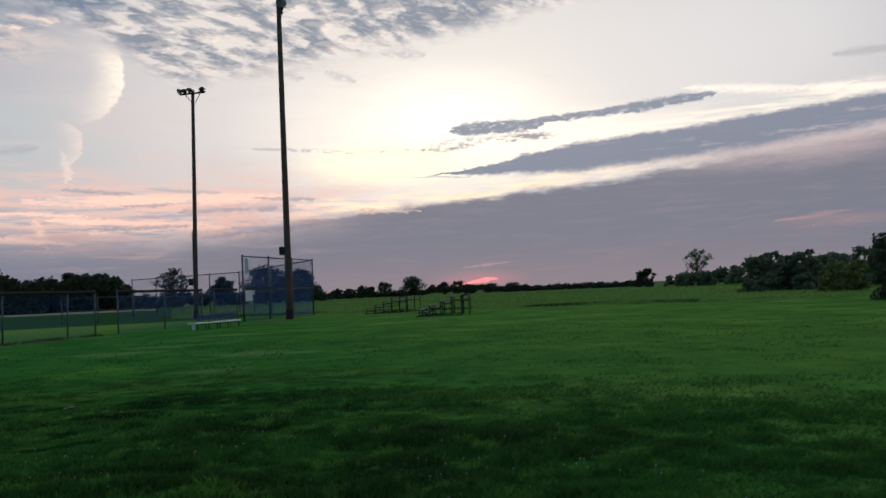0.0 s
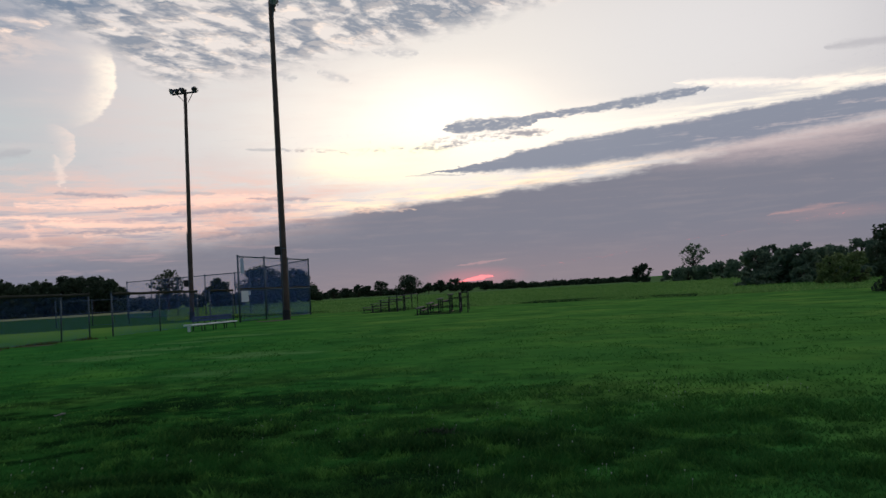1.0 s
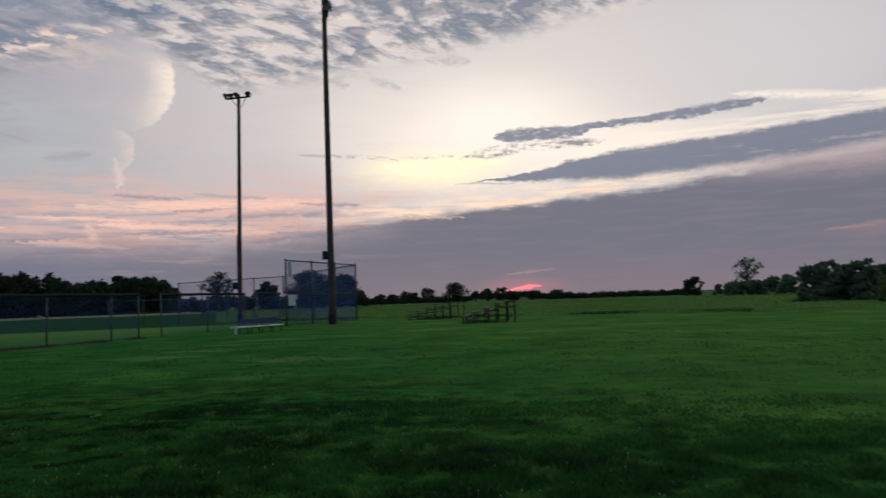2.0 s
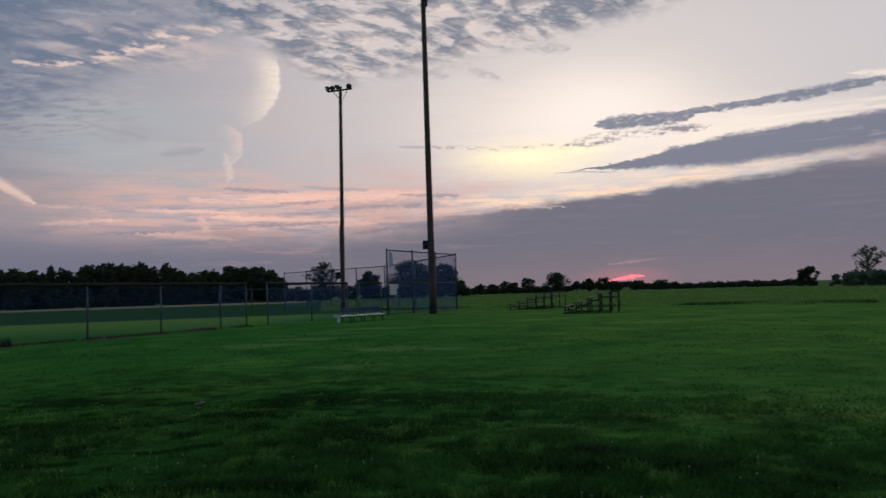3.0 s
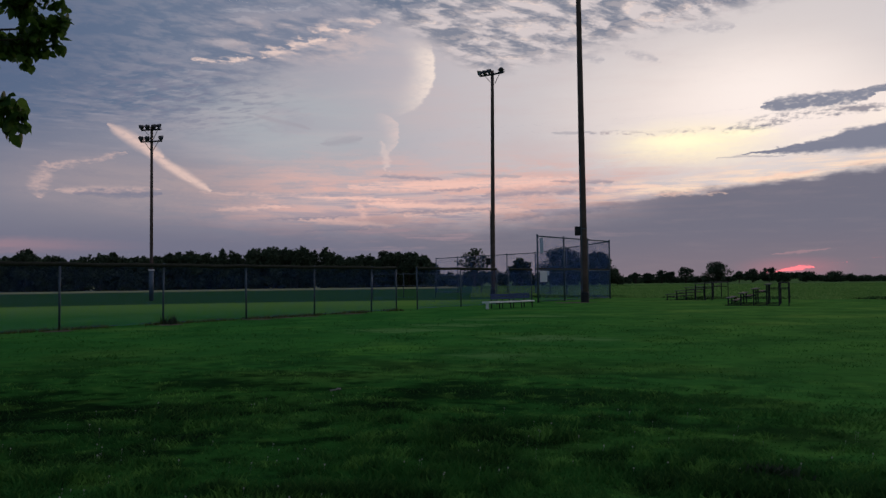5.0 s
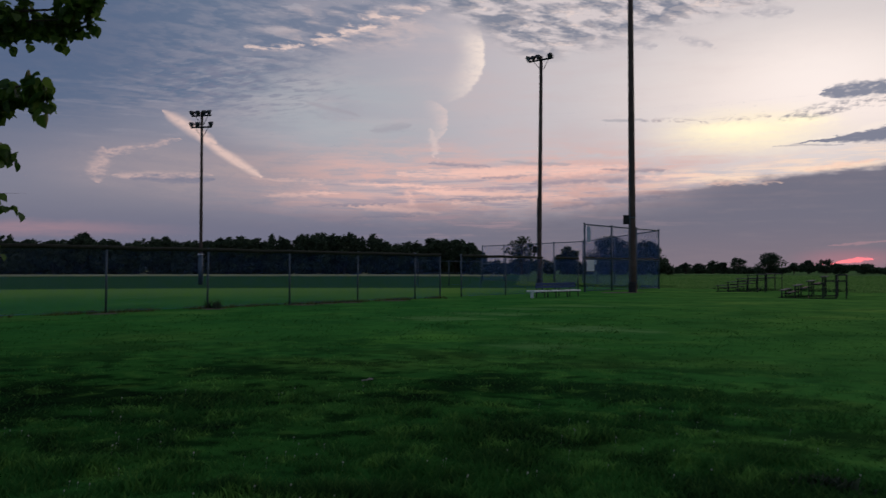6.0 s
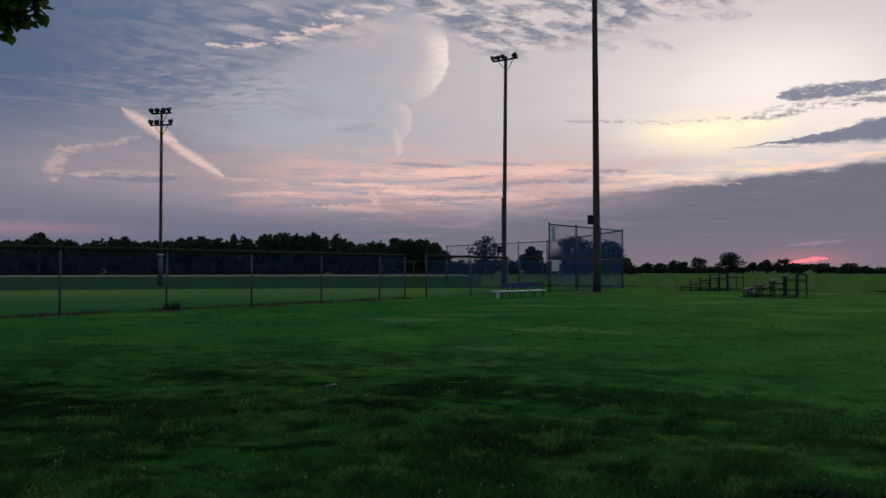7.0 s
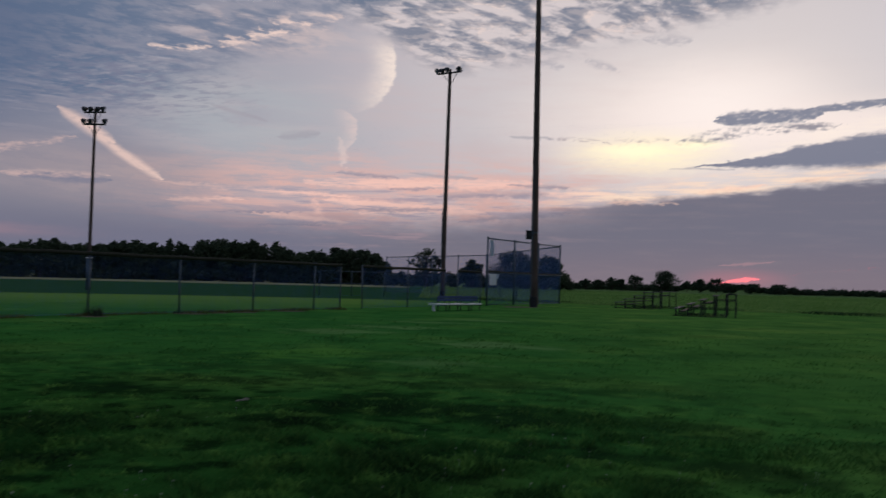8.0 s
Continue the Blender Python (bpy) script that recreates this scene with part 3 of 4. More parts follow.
def ring_strip(name, r0, r1, a0, a1, mat, label):
    """A low strip of the field along an arc, a little above the turf, with a wavering edge."""
    s, n = Shape(), 120
    verts = []
    for k in range(n + 1):
        a = radians(a0 + (a1 - a0) * k / n)
        w = 1.2 * math.sin(k * 0.37) + 0.8 * math.sin(k * 0.91)
        for r in (r0 + w, r1 + 0.6 * w):
            verts.append((-math.sin(a) * r, math.cos(a) * r, 0.012))
    s.add(verts, [(2 * k, 2 * k + 1, 2 * k + 3, 2 * k + 2) for k in range(n)])
    tagged(part(name, s, mat), label, "grass", kind="structure")


DRY_TURF = material("dry_turf", (0.20, 0.22, 0.12), (0.29, 0.31, 0.18), 1.0, 0, 0.05, 0.2, 0.8, spec=0.0)
ring_strip("stubble_strip", 148.0, 420.0, 16.0, 66.0, DRY_TURF, "pale dry grass before the wood")


FAR_FIELD = material("far_field_grass", (0.085, 0.165, 0.056), (0.125, 0.205, 0.080), 1.0, 0, 0.03, 0.0, 0.4, spec=0.0)
ring_strip("far_field", 176.0, 1500.0, -60.0, 15.8, FAR_FIELD, "pale rough grass of the far fields")


def blades(name, rng, xy, height, width, lean, mat, label, z0=-0.01):
    """Bent grass blades, two quads narrowing to the tip, at the given places."""
    n = len(xy)
    turn = rng.uniform(0, 2 * math.pi, n)
    side = np.stack([np.cos(turn), np.sin(turn), np.zeros(n)], 1) * (width * 0.5)[:, None]
    way = rng.uniform(0, 2 * math.pi, n)
    off = np.stack([np.cos(way), np.sin(way), np.zeros(n)], 1) * (lean * height)[:, None]
    base = np.stack([xy[:, 0], xy[:, 1], np.full(n, z0)], 1)
    up = np.stack([np.zeros(n), np.zeros(n), height], 1)
    mid, tip = base + up * 0.6 + off * 0.35, base + up + off
    verts = np.stack([base - side, base + side, mid + side * 0.75, mid - side * 0.75, tip + side * 0.12, tip - side * 0.12], 1).reshape(-1, 3)
    k = np.arange(n)[:, None] * 6
    faces = np.concatenate([k + np.array([[0, 1, 2, 3]]), k + np.array([[3, 2, 4, 5]])], 0)
    ob = new(name, array_mesh(name, verts, faces, mat))
    return tagged(ob, label, "grass", kind="stuff")


def build_grass():
    rng = np.random.default_rng(4)
    n = 330000
    r = 2.6 + 10.0 * rng.random(n) ** 1.35
    a = np.radians(rng.uniform(-42, 60, n))
    xy = np.stack([-np.sin(a) * r, np.cos(a) * r + 0.6], 1)
    lump = np.array([0.7 * noise.noise((x * 0.7, y * 0.7, 0.0)) + 0.9 * noise.noise((x * 2.6, y * 2.6, 4.0)) for x, y in xy])
    thin = np.clip((12.4 - r) / 6, 0, 1) ** 1.3
    thin *= np.clip((r - 2.4) / 1.9, 0.08, 1) * np.clip((np.degrees(a) + 42) / 9, 0.08, 1) * np.clip((60 - np.degrees(a)) / 9, 0.08, 1)
    keep = rng.random(n) < np.clip(0.72 + 0.6 * lump, 0.28, 1.0) * thin
    xy, lump, r = xy[keep], lump[keep], r[keep]
    height = (0.055 + 0.035 * rng.random(len(xy))) * np.clip(1.0 + 1.5 * lump, 0.45, 2.6) * np.clip(1.25 - r / 14, 0.30, 1.0)
    width = (0.006 + 0.005 * rng.random(len(xy))) * (1 + r / 7)
    blades("lawn_grass", rng, xy, height, width, rng.uniform(0.2, 0.9, len(xy)) * (1 + 0.03 * np.clip(r - 4.5, 0, None) ** 2), BLADES, "short uneven tufts of dark green lawn grass")
    # the same long grass round and behind the path, thinning out
    n = 150000
    r = 11.0 * np.sqrt(rng.random(n))
    a = np.radians(rng.uniform(-180, 180, n))
    inside = (r > 2.6) & (np.degrees(a) > -42) & (np.degrees(a) < 60)
    keep = ~inside & (rng.random(n) < np.clip((11.0 - r) / 6, 0, 1))
    r, a = r[keep], a[keep]
    xy = np.stack([-np.sin(a) * r, np.cos(a) * r + 0.6], 1)
    lump = np.array([0.7 * noise.noise((x * 0.7, y * 0.7, 0.0)) + 0.9 * noise.noise((x * 2.6, y * 2.6, 4.0)) for x, y in xy])
    height = (0.055 + 0.035 * rng.random(len(xy))) * np.clip(1.0 + 1.5 * lump, 0.45, 2.6)
    blades("lawn_grass", rng, xy, height, 0.010 + 0.010 * rng.random(len(xy)), rng.uniform(0.2, 0.9, len(xy)), BLADES, "short uneven tufts of dark green lawn grass")
    # low tufts of the mown turf farther on
    n = 150000
    r = 8.0 + 24.0 * rng.random(n) ** 1.3
    a = np.radians(rng.uniform(-40, 58, n))
    xy = np.stack([-np.sin(a) * r, np.cos(a) * r + 0.6], 1)
    lump = np.array([0.7 * noise.noise((x * 0.8, y * 0.8, 2.0)) + 0.8 * noise.noise((x * 2.3, y * 2.3, 6.0)) for x, y in xy])
    keep = rng.random(n) < np.clip(0.32 + 1.1 * lump, 0.0, 1.0) * np.clip((32.0 - r) / 10, 0, 1) * np.clip((r - 8.0) / 4, 0.1, 1)
    xy, lump, r = xy[keep], lump[keep], r[keep]
    height = (0.020 + 0.018 * rng.random(len(xy))) * np.clip(1.0 + 0.8 * lump, 0.6, 1.9)
    blades("turf_grass", rng, xy, height, (0.010 + 0.010 * rng.random(len(xy))) * (r / 11), rng.uniform(0.5, 1.5, len(xy)), TURF, "low tufts of mown turf across the field")
    # taller meadow beyond the mown field, behind a straight mowing edge
    def meadow(name, n, deep, power, low, tall, mat, label, ragged=0.0, right=-46):
        a = np.radians(rng.uniform(right, 15, n))
        r = 58.2 / (np.cos(a) - 0.48 * np.sin(a)) + 0.8 * np.sin(a * 23) + 0.5 * np.sin(a * 71) + deep * rng.random(n) ** power
        xy = np.stack([-np.sin(a) * r, np.cos(a) * r], 1)
        height = low + (tall - low) * rng.random(n)
        if ragged:
            clump = np.array([noise.noise((x * ragged, y * ragged, 3.0)) for x, y in xy])
            keep = rng.random(n) < np.clip(0.35 + 1.6 * clump, 0.0, 1.0)
            xy, height, r, n = xy[keep], height[keep], r[keep], int(keep.sum())
        blades(name, rng, xy, height, (0.035 + 0.05 * rng.random(n)) * (r / 60), rng.uniform(0.3, 1.1, n), mat, label)
    meadow("meadow_grass", 120000, 130.0, 1.35, 0.06, 0.17, MEADOW, "taller unmown meadow grass beyond the field")
    # blades at the mowing edge, coloured dark for the shade of the taller front
    meadow("shaded_edge_grass", 22000, 2.4, 1.0, 0.08, 0.19, SHADED_EDGE, "taller grass along the mowing edge, its front's shade put into the colour", 0.22, -21)


build_grass()


# ------------------------------------------------------------------ fence round the ball field
FENCE_FROM, FENCE_WAY, BAY = Vector((-18.2, 21.7, 0)), Vector((0.3005, 0.9538, 0)), 3.606
FENCE_HIGH = 2.0


def fence_at(i):
    return FENCE_FROM + FENCE_WAY * (BAY * i)


def run_matrix(a, b):
    """A frame at a whose x axis runs towards b, with its length."""
    a, b = Vector(a), Vector(b)
    d = b - a
    return Matrix.Translation(a) @ Matrix.Rotation(math.atan2(d.y, d.x), 4, "Z"), d.length


def chain_link(length, high, low=0.04, pitch=0.09, wire=0.0021):
    """Diagonal wires of a chain-link sheet, each a thin three-sided rod, bent a little out of plane where they cross."""
    s = Shape()
    for sign in (1, -1):
        k = -high
        while k < length:
            x0, x1 = k, k + (high - low)
            z0, z1 = (low, high) if sign > 0 else (high, low)
            c0, c1 = max(x0, 0.0), min(x1, length)
            if c1 - c0 > 0.02:
                f0, f1 = (c0 - x0) / (x1 - x0), (c1 - x0) / (x1 - x0)
                p0, p1 = Vector((c0, sign * 0.003, z0 + (z1 - z0) * f0)), Vector((c1, sign * 0.003, z0 + (z1 - z0) * f1))
                s.tube([p0, p1], wire, 3, False)
            k += pitch
    return s


def post_shape(high, r=0.032):
    s = Shape().tube([(0, 0, -0.05), (0, 0, high - 0.02)], r, 10)
    return s.tube([(0, 0, high - 0.02), (0, 0, high + 0.015), (0, 0, high + 0.05)], [r * 1.25, r * 1.2, r * 0.4], 10)


def guard_shape(length, r=0.068):
    """A ribbed plastic pipe that caps the top rail, sagging a little between its ties."""
    pts, rad = [], []
    n = max(8, int(length / 0.09))
    for k in range(n + 1):
        x = length * k / n
        pts.append((x, 0, 0.012 * math.sin(x * 2.1) * math.sin(x * 0.7)))
        rad.append(r * (1.0 if k % 2 else 0.9))
    return Shape().tube(pts, rad, 10)


POST_MESH = post_shape(FENCE_HIGH).mesh("post", STEEL, True)
LINK_MESH = {}


def link_mesh(length, high):
    key = (round(length, 2), round(high, 2))
    if key not in LINK_MESH:
        LINK_MESH[key] = chain_link(length, high).mesh("chain_link", WIRE)
    return LINK_MESH[key]


def build_fence(first, last, posts, label):
    fence_run(fence_at(first), fence_at(last), [(i - first) * BAY for i in posts], label)


def fence_run(a, b, xs, label, capped=True):
    m, length = run_matrix(a, b)
    fence = thing("fence", m, label, "fence", "fence sections along the field")
    for k, x in enumerate(xs):
        lean = ((k * 37) % 11 - 5) * 0.12
        part("post", POST_MESH, STEEL, fence, at=pose(x, 0, 0, lean * 0.5, lean, 0))
    part("top_rail", Shape().tube([(0, 0, FENCE_HIGH - 0.05), (length, 0, FENCE_HIGH - 0.05)], 0.024, 8), STEEL, fence, smooth=True)
    if capped:
        part("rail_guard", guard_shape(length), GUARD, fence, "black ribbed plastic pipe over the top rail", pose(0, 0, FENCE_HIGH - 0.03))
    part("tension_wire", Shape().tube([(0, 0.01, 0.06), (length, 0.01, 0.06)], 0.004, 4), WIRE, fence)
    if not capped:
        part("mid_rail", Shape().tube([(0, 0, 1.0), (length, 0, 1.0)], 0.022, 8), STEEL, fence, smooth=True)
    for x0, x1 in zip(xs, xs[1:]) if capped else ():
        part("chain_link", link_mesh(x1 - x0, FENCE_HIGH - 0.06), WIRE, fence, at=pose(x0, 0.03, 0))
    for k, x in enumerate(xs):
        for z in (0.35, 0.8, 1.25, 1.7):
            part("tie_band", TIE_MESH, STEEL, fence, at=pose(x, 0, z))


TIE_MESH = Shape().tube([(0, 0, -0.012), (0, 0, 0.012)], 0.044, 8).mesh("tie_band", STEEL)
build_fence(-4, 4.5, [-4, -3, -2, -1, 0, 1, 2, 3, 4, 4.5], "tall galvanised chain-link fence with black capped rail")
build_fence(4.95, 7.0, [4.95, 6.0, 7.0], "galvanised chain-link fence between two openings")
fence_run((-25.0, 62.9, 0), (-20.2, 64.6, 0), [0, 2.5, 5.09], "open grey pipe fence across the infield", False)
build_fence(7.38, 8.12, [7.38, 8.12], "short chain-link fence beside the backstop")


# ------------------------------------------------------------------ backstop
STOP_HIGH = 4.03


def build_backstop():
    corners = [Vector((-9.06, 49.85, 0)), Vector((-5.75, 59.2, 0)), Vector((-14.8, 79.5, 0)), Vector((-28.8, 91.7, 0))]
    stop = thing("backstop", Matrix(), "tall chain-link backstop of galvanised pipe behind home plate", "backstop")
    tall = post_shape(STOP_HIGH, 0.055).mesh("tall_post", STEEL, True)
    bays = (3, 4, 4)
    for k in range(3):
        m, length = run_matrix(corners[k], corners[k + 1])
        n = bays[k]
        for j in range(n + (1 if k == 2 else 0)):
            part("tall_post", tall, STEEL, stop, at=m @ pose(length * j / n, 0, 0))
        for z, r in ((STOP_HIGH - 0.06, 0.04), (1.95, 0.028), (0.08, 0.02)):
            part("rail", Shape().tube([(0, 0, z), (length, 0, z)], r, 8), STEEL, stop, at=m, smooth=True)
        if k == 0:
            part("rail_guard", guard_shape(length), GUARD, stop, "black ribbed plastic pipe", m @ pose(0, 0.06, 2.0))
        for j in range(n):
            part("chain_link", link_mesh(length / n, STOP_HIGH - 0.08), WIRE, stop, at=m @ pose(length * j / n, 0.05, 0))
    # signs wired to the corner post
    m, _ = run_matrix(corners[0], corners[1])
    sign = thing("field_sign", m @ pose(0.08, -0.09, 1.22, 0, 0, -40), "white rectangular sign wired to the backstop post", "sign")
    part("panel", Shape().box((0.24, 0, 0.33), (0.46, 0.012, 0.66), bevel=0.004), SIGN_WHITE, sign)
    for z in (0.67, -0.01):
        part("rim", Shape().box((0.25, 0.008, z), (0.54, 0.02, 0.03)), STEEL, sign)
    part("flap", Shape().box((0.54, -0.01, 0.52), (0.13, 0.01, 0.26), bevel=0.003), SIGN_BLUE, sign, "folded corner of the sign")
    banner = thing("banner", m @ pose(0.12, -0.10, 2.95, 0, 0, -40), "narrow pale blue banner tied to the backstop", "banner")
    s = Shape()
    for k in range(6):
        s.box((0.11, 0.012 * math.sin(k * 1.3), 0.075 + k * 0.15), (0.22, 0.006, 0.152), pose(0, 0, 0, 4 * math.sin(k), 0, 0))
    part("cloth", s, SIGN_BLUE, banner)
    for z in (0.0, 0.9):
        part("hem", Shape().tube([(0, 0, z), (0.22, 0, z)], 0.012, 6), SIGN_WHITE, banner)


build_backstop()


# ------------------------------------------------------------------ floodlight poles
def floodlight(parent, at):
    """A round lamp: deep bowl, glass, rim and yoke."""
    prof = [(0.0, -0.26), (0.09, -0.25), (0.15, -0.17), (0.24, -0.02), (0.27, 0.05), (0.27, 0.09)]
    n = 14
    verts = [(r * math.cos(2 * math.pi * k / n), y, r * math.sin(2 * math.pi * k / n)) for r, y in prof for k in range(n)]
    faces = [(i * n + k, i * n + (k + 1) % n, (i + 1) * n + (k + 1) % n, (i + 1) * n + k) for i in range(len(prof) - 1) for k in range(n)]
    lamp = part("floodlight", Shape().add(verts, faces), LAMP_SHELL, parent, "round floodlight with a metal bowl", at, True)
    part("glass", Shape().tube([(0, 0.07, 0), (0, 0.085, 0)], 0.262, 14), LAMP_GLASS, lamp)
    part("visor", Shape().tube([(0, 0.08, 0), (0, 0.12, 0)], 0.285, 14, False), LAMP_SHELL, lamp)
    part("yoke", Shape().box((0.30, 0, -0.12), (0.02, 0.05, 0.34)).box((-0.30, 0, -0.12), (0.02, 0.05, 0.34)).box((0, 0, -0.29), (0.62, 0.05, 0.03)), STEEL, lamp)
    return lamp


def light_pole(x, y, high, r0, r1, lean_x, lean_y, arms, turn, label, box_z=0.0, sleeve=0.0):
    """arms: (height, half length, places of the lamps along it, slope)."""
    pole = thing("light_pole", pose(x, y, 0), label, "light pole", "field light poles")
    pts, rad = [], []
    for k in range(13):
        f = k / 12
        pts.append((lean_x * f, lean_y * f, -0.1 + (high + 0.1) * f))
        rad.append(r0 + (r1 - r0) * f)
    part("shaft", Shape().tube(pts, rad, 14), POLE_WOOD, pole, smooth=True)
    part("ground_collar", Shape().tube([(0, 0, -0.05), (0, 0, 0.55), (0, 0, 0.62)], [r0 * 1.12, r0 * 1.1, r0 * 1.02], 14), DARK_STEEL, pole, "dark tarred foot of the pole")
    for z, half, lamps, slope in arms:
        f = z / high
        m = pose(lean_x * f, lean_y * f, z, 0, -slope, turn)
        part("crossarm", Shape().box((0, -r1 - 0.05, 0), (half * 2, 0.10, 0.12), bevel=0.01), DARK_STEEL, pole, at=m)
        for sx in (-1, 1):
            part("brace", Shape().tube([(sx * half * 0.62, -r1 - 0.02, -0.03), (sx * r1 * 0.8, -r1 * 0.6, -0.75)], 0.025, 6), STEEL, pole, at=m)
        for lx, ly, lt in lamps:
            floodlight(pole, m @ pose(lx, -r1 - 0.05 + ly, 0.27, -18, 0, lt) @ Matrix.Scale(0.82, 4))
    if sleeve:
        part("sleeve", Shape().tube([(0, 0, 0.0), (0, 0, sleeve)], r0 * 1.25, 14), STEEL, pole, "grey steel guard round the foot of the pole", smooth=True)
        part("sleeve_rim", Shape().tube([(0, 0, sleeve - 0.04), (0, 0, sleeve + 0.05)], r0 * 1.7, 14), SIGN_WHITE, pole, "white rim of the guard")
    if box_z:
        b = part("junction_box", Shape().box((0, 0, 0), (0.34, 0.24, 0.52), bevel=0.015), DARK_STEEL, pole, "grey electrical box strapped to the pole",
                 pose(-r0 - 0.12, -0.05, box_z))
        part("conduit", Shape().tube([(-r0 * 0.55, -r0 * 0.75, 0.0), (-r0 * 0.55, -r0 * 0.75, box_z + 4)], 0.03, 8), STEEL, pole)
        part("strap", Shape().tube([(0, 0, box_z + 0.1), (0, 0, box_z + 0.15)], r0 * 1.01, 14), STEEL, pole)
    return pole


light_pole(-6.31, 49.95, 20.2, 0.215, 0.14, -0.07, 0.0, [(19.75, 1.25, [(-1.1, 0, 75), (-0.6, 0, 95), (0.55, 0, 80), (1.1, 0, 100)], 0), (19.2, 0.5, [(-0.4, 0, 80)], 0)], 94,
           "tall tapered brown wooden pole with floodlights and box", 4.2)
light_pole(-15.3, 64.1, 18.0, 0.185, 0.125, 0.19, 0.0, [(17.68, 0.95, [(-0.95, 0, 118), (-0.58, 0.10, 60), (-0.20, -0.05, 70), (0.76, 0, 15)], 7)], 8,
           "tall slender wooden pole with round floodlights", 2.85)
light_pole(-42.1, 57.57, 14.2, 0.145, 0.10, 0.0, 0.0,
           [(13.9, 0.8, [(-0.75, 0, 70), (-0.28, 0, 50), (0.2, 0, 320), (0.62, 0, 300)], 4), (12.95, 0.85, [(-0.78, 0, 65), (-0.3, 0, 40), (0.76, 0, 310)], 3)], 25,
           "shorter wooden pole with two tiers of floodlights", 0.0, 2.5)


def soil_patch(x, y, rx, ry, seed, label="bare brown soil worn into the grass"):
    rng = random.Random(seed)
    n = 22
    s = Shape()
    ring = []
    for k in range(n):
        a = 2 * math.pi * k / n
        f = 1 + 0.35 * (rng.random() - 0.5)
        ring.append((x + rx * f * math.cos(a), y + ry * f * math.sin(a), 0.006))
    s.add([(x, y, 0.025)] + ring, [(0, k + 1, (k + 1) % n + 1) for k in range(n)])
    tagged(part("soil_patch", s, SOIL), label, "soil", kind="structure")


soil_patch(-6.9, 49.3, 1.2, 1.1, 2)
for k, i in enumerate((-0.05, 1.0, 2.1, 2.45, 2.8, 3.5)):
    p = fence_at(i)
    soil_patch(p.x + 0.3, p.y - 0.2, 0.35 + 0.15 * (k % 3), 0.5, 20 + k)


def weeds(name, centre, spread, count, high, seed, mat, label):
    rng = np.random.default_rng(seed)
    xy = np.array([[centre[0], centre[1]]]) + rng.normal(0, 1, (count, 2)) * np.array([spread])
    h = high * (0.4 + 0.8 * rng.random(count))
    blades(name, rng, xy, h, 0.03 + 0.03 * rng.random(count), rng.uniform(0.2, 0.8, count), mat, label)


p = fence_at(1.0)
weeds("weeds", (p.x + 0.25, p.y), (0.14, 0.12), 60, 0.32, 3, LEAF_FAR, "dark weeds growing round a fence post")
for k, i in enumerate((2.2, 2.75, 3.6, 4.4)):
    p = fence_at(i)
    weeds("dry_weeds", (p.x + 0.2, p.y), (0.3, 0.5), 50, 0.11, 40 + k, WEED, "dry brownish weeds at the foot of the fence")


def fence_foot():
    """Dry grass that the mower leaves standing along the foot of the fence."""
    rng = np.random.default_rng(61)
    n = 3600
    i = rng.uniform(-2.0, 4.5, n)
    keep = np.array([noise.noise((k * 2.3, 1.0, 0.0)) > -0.12 + 0.35 * rng.random() - 0.15 for k in i])
    i = i[keep]
    base, way = np.array(FENCE_FROM[:2]), np.array(FENCE_WAY[:2])
    xy = base + way * (BAY * i)[:, None] + rng.normal(0, 0.14, (len(i), 2))
    blades("dry_grass", rng, xy, 0.05 + 0.10 * rng.random(len(i)), 0.014 + 0.016 * rng.random(len(i)), rng.uniform(0.4, 1.3, len(i)), DRY_BLADE, "brownish dry grass left along the fence foot")


DRY_BLADE = material("dry_blade", (0.085, 0.105, 0.040), (0.15, 0.15, 0.065), 0.85, 0, 2, 0, 20, 0.6, 0.1, 0.4)
fence_foot()


# ------------------------------------------------------------------ player bench
def build_bench():
    m, length = run_matrix((-9.47, 39.6, 0), (-8.1, 42.2, 0))
    bench = thing("player_bench", m, "long bench with white seat and navy backrest", "bench")
    x0, x1 = -0.60, length - 0.25          # the seat reaches past the backrest at one end
    mid, seat = (x0 + x1) / 2, x1 - x0
    for k in range(2):
        part("seat_plank", Shape().box((mid, -0.18 - 0.26 * k, 0.315), (seat, 0.245, 0.065), bevel=0.008), BENCH_WHITE, bench, "white painted seat plank")
    part("end_cap", Shape().box((x0 - 0.018, -0.31, 0.315), (0.03, 0.52, 0.085), bevel=0.006), BENCH_WHITE, bench)
    for z in (0.50, 0.635):
        part("back_plank", Shape().box((length / 2, -0.02, z), (length, 0.04, 0.115), bevel=0.008), NAVY, bench, "navy backrest plank")
    for j in range(4):
        x = 0.12 + (x1 - 0.24) * j / 3
        part("rear_leg", Shape().tube([(x, 0.03, -0.02), (x, 0.02, 0.34), (x, 0.03, 0.70)], 0.026, 8), DARK_STEEL, bench)
        part("front_leg", Shape().tube([(x, -0.50, -0.02), (x, -0.48, 0.27)], 0.026, 8), DARK_STEEL, bench)
        part("seat_bearer", Shape().box((x, -0.26, 0.265), (0.05, 0.56, 0.03)), DARK_STEEL, bench)
    for j in (1, 2):
        x = x0 + seat * (0.32 * j + 0.02)
        part("seat_strap", Shape().box((x, -0.31, 0.352), (0.07, 0.53, 0.012)), DARK_STEEL, bench, "dark steel strap across the seat")
    part("white_foot", Shape().box((x0 + 0.06, -0.30, 0.13), (0.05, 0.16, 0.27), bevel=0.01), BENCH_WHITE, bench, "white painted end leg")


build_bench()


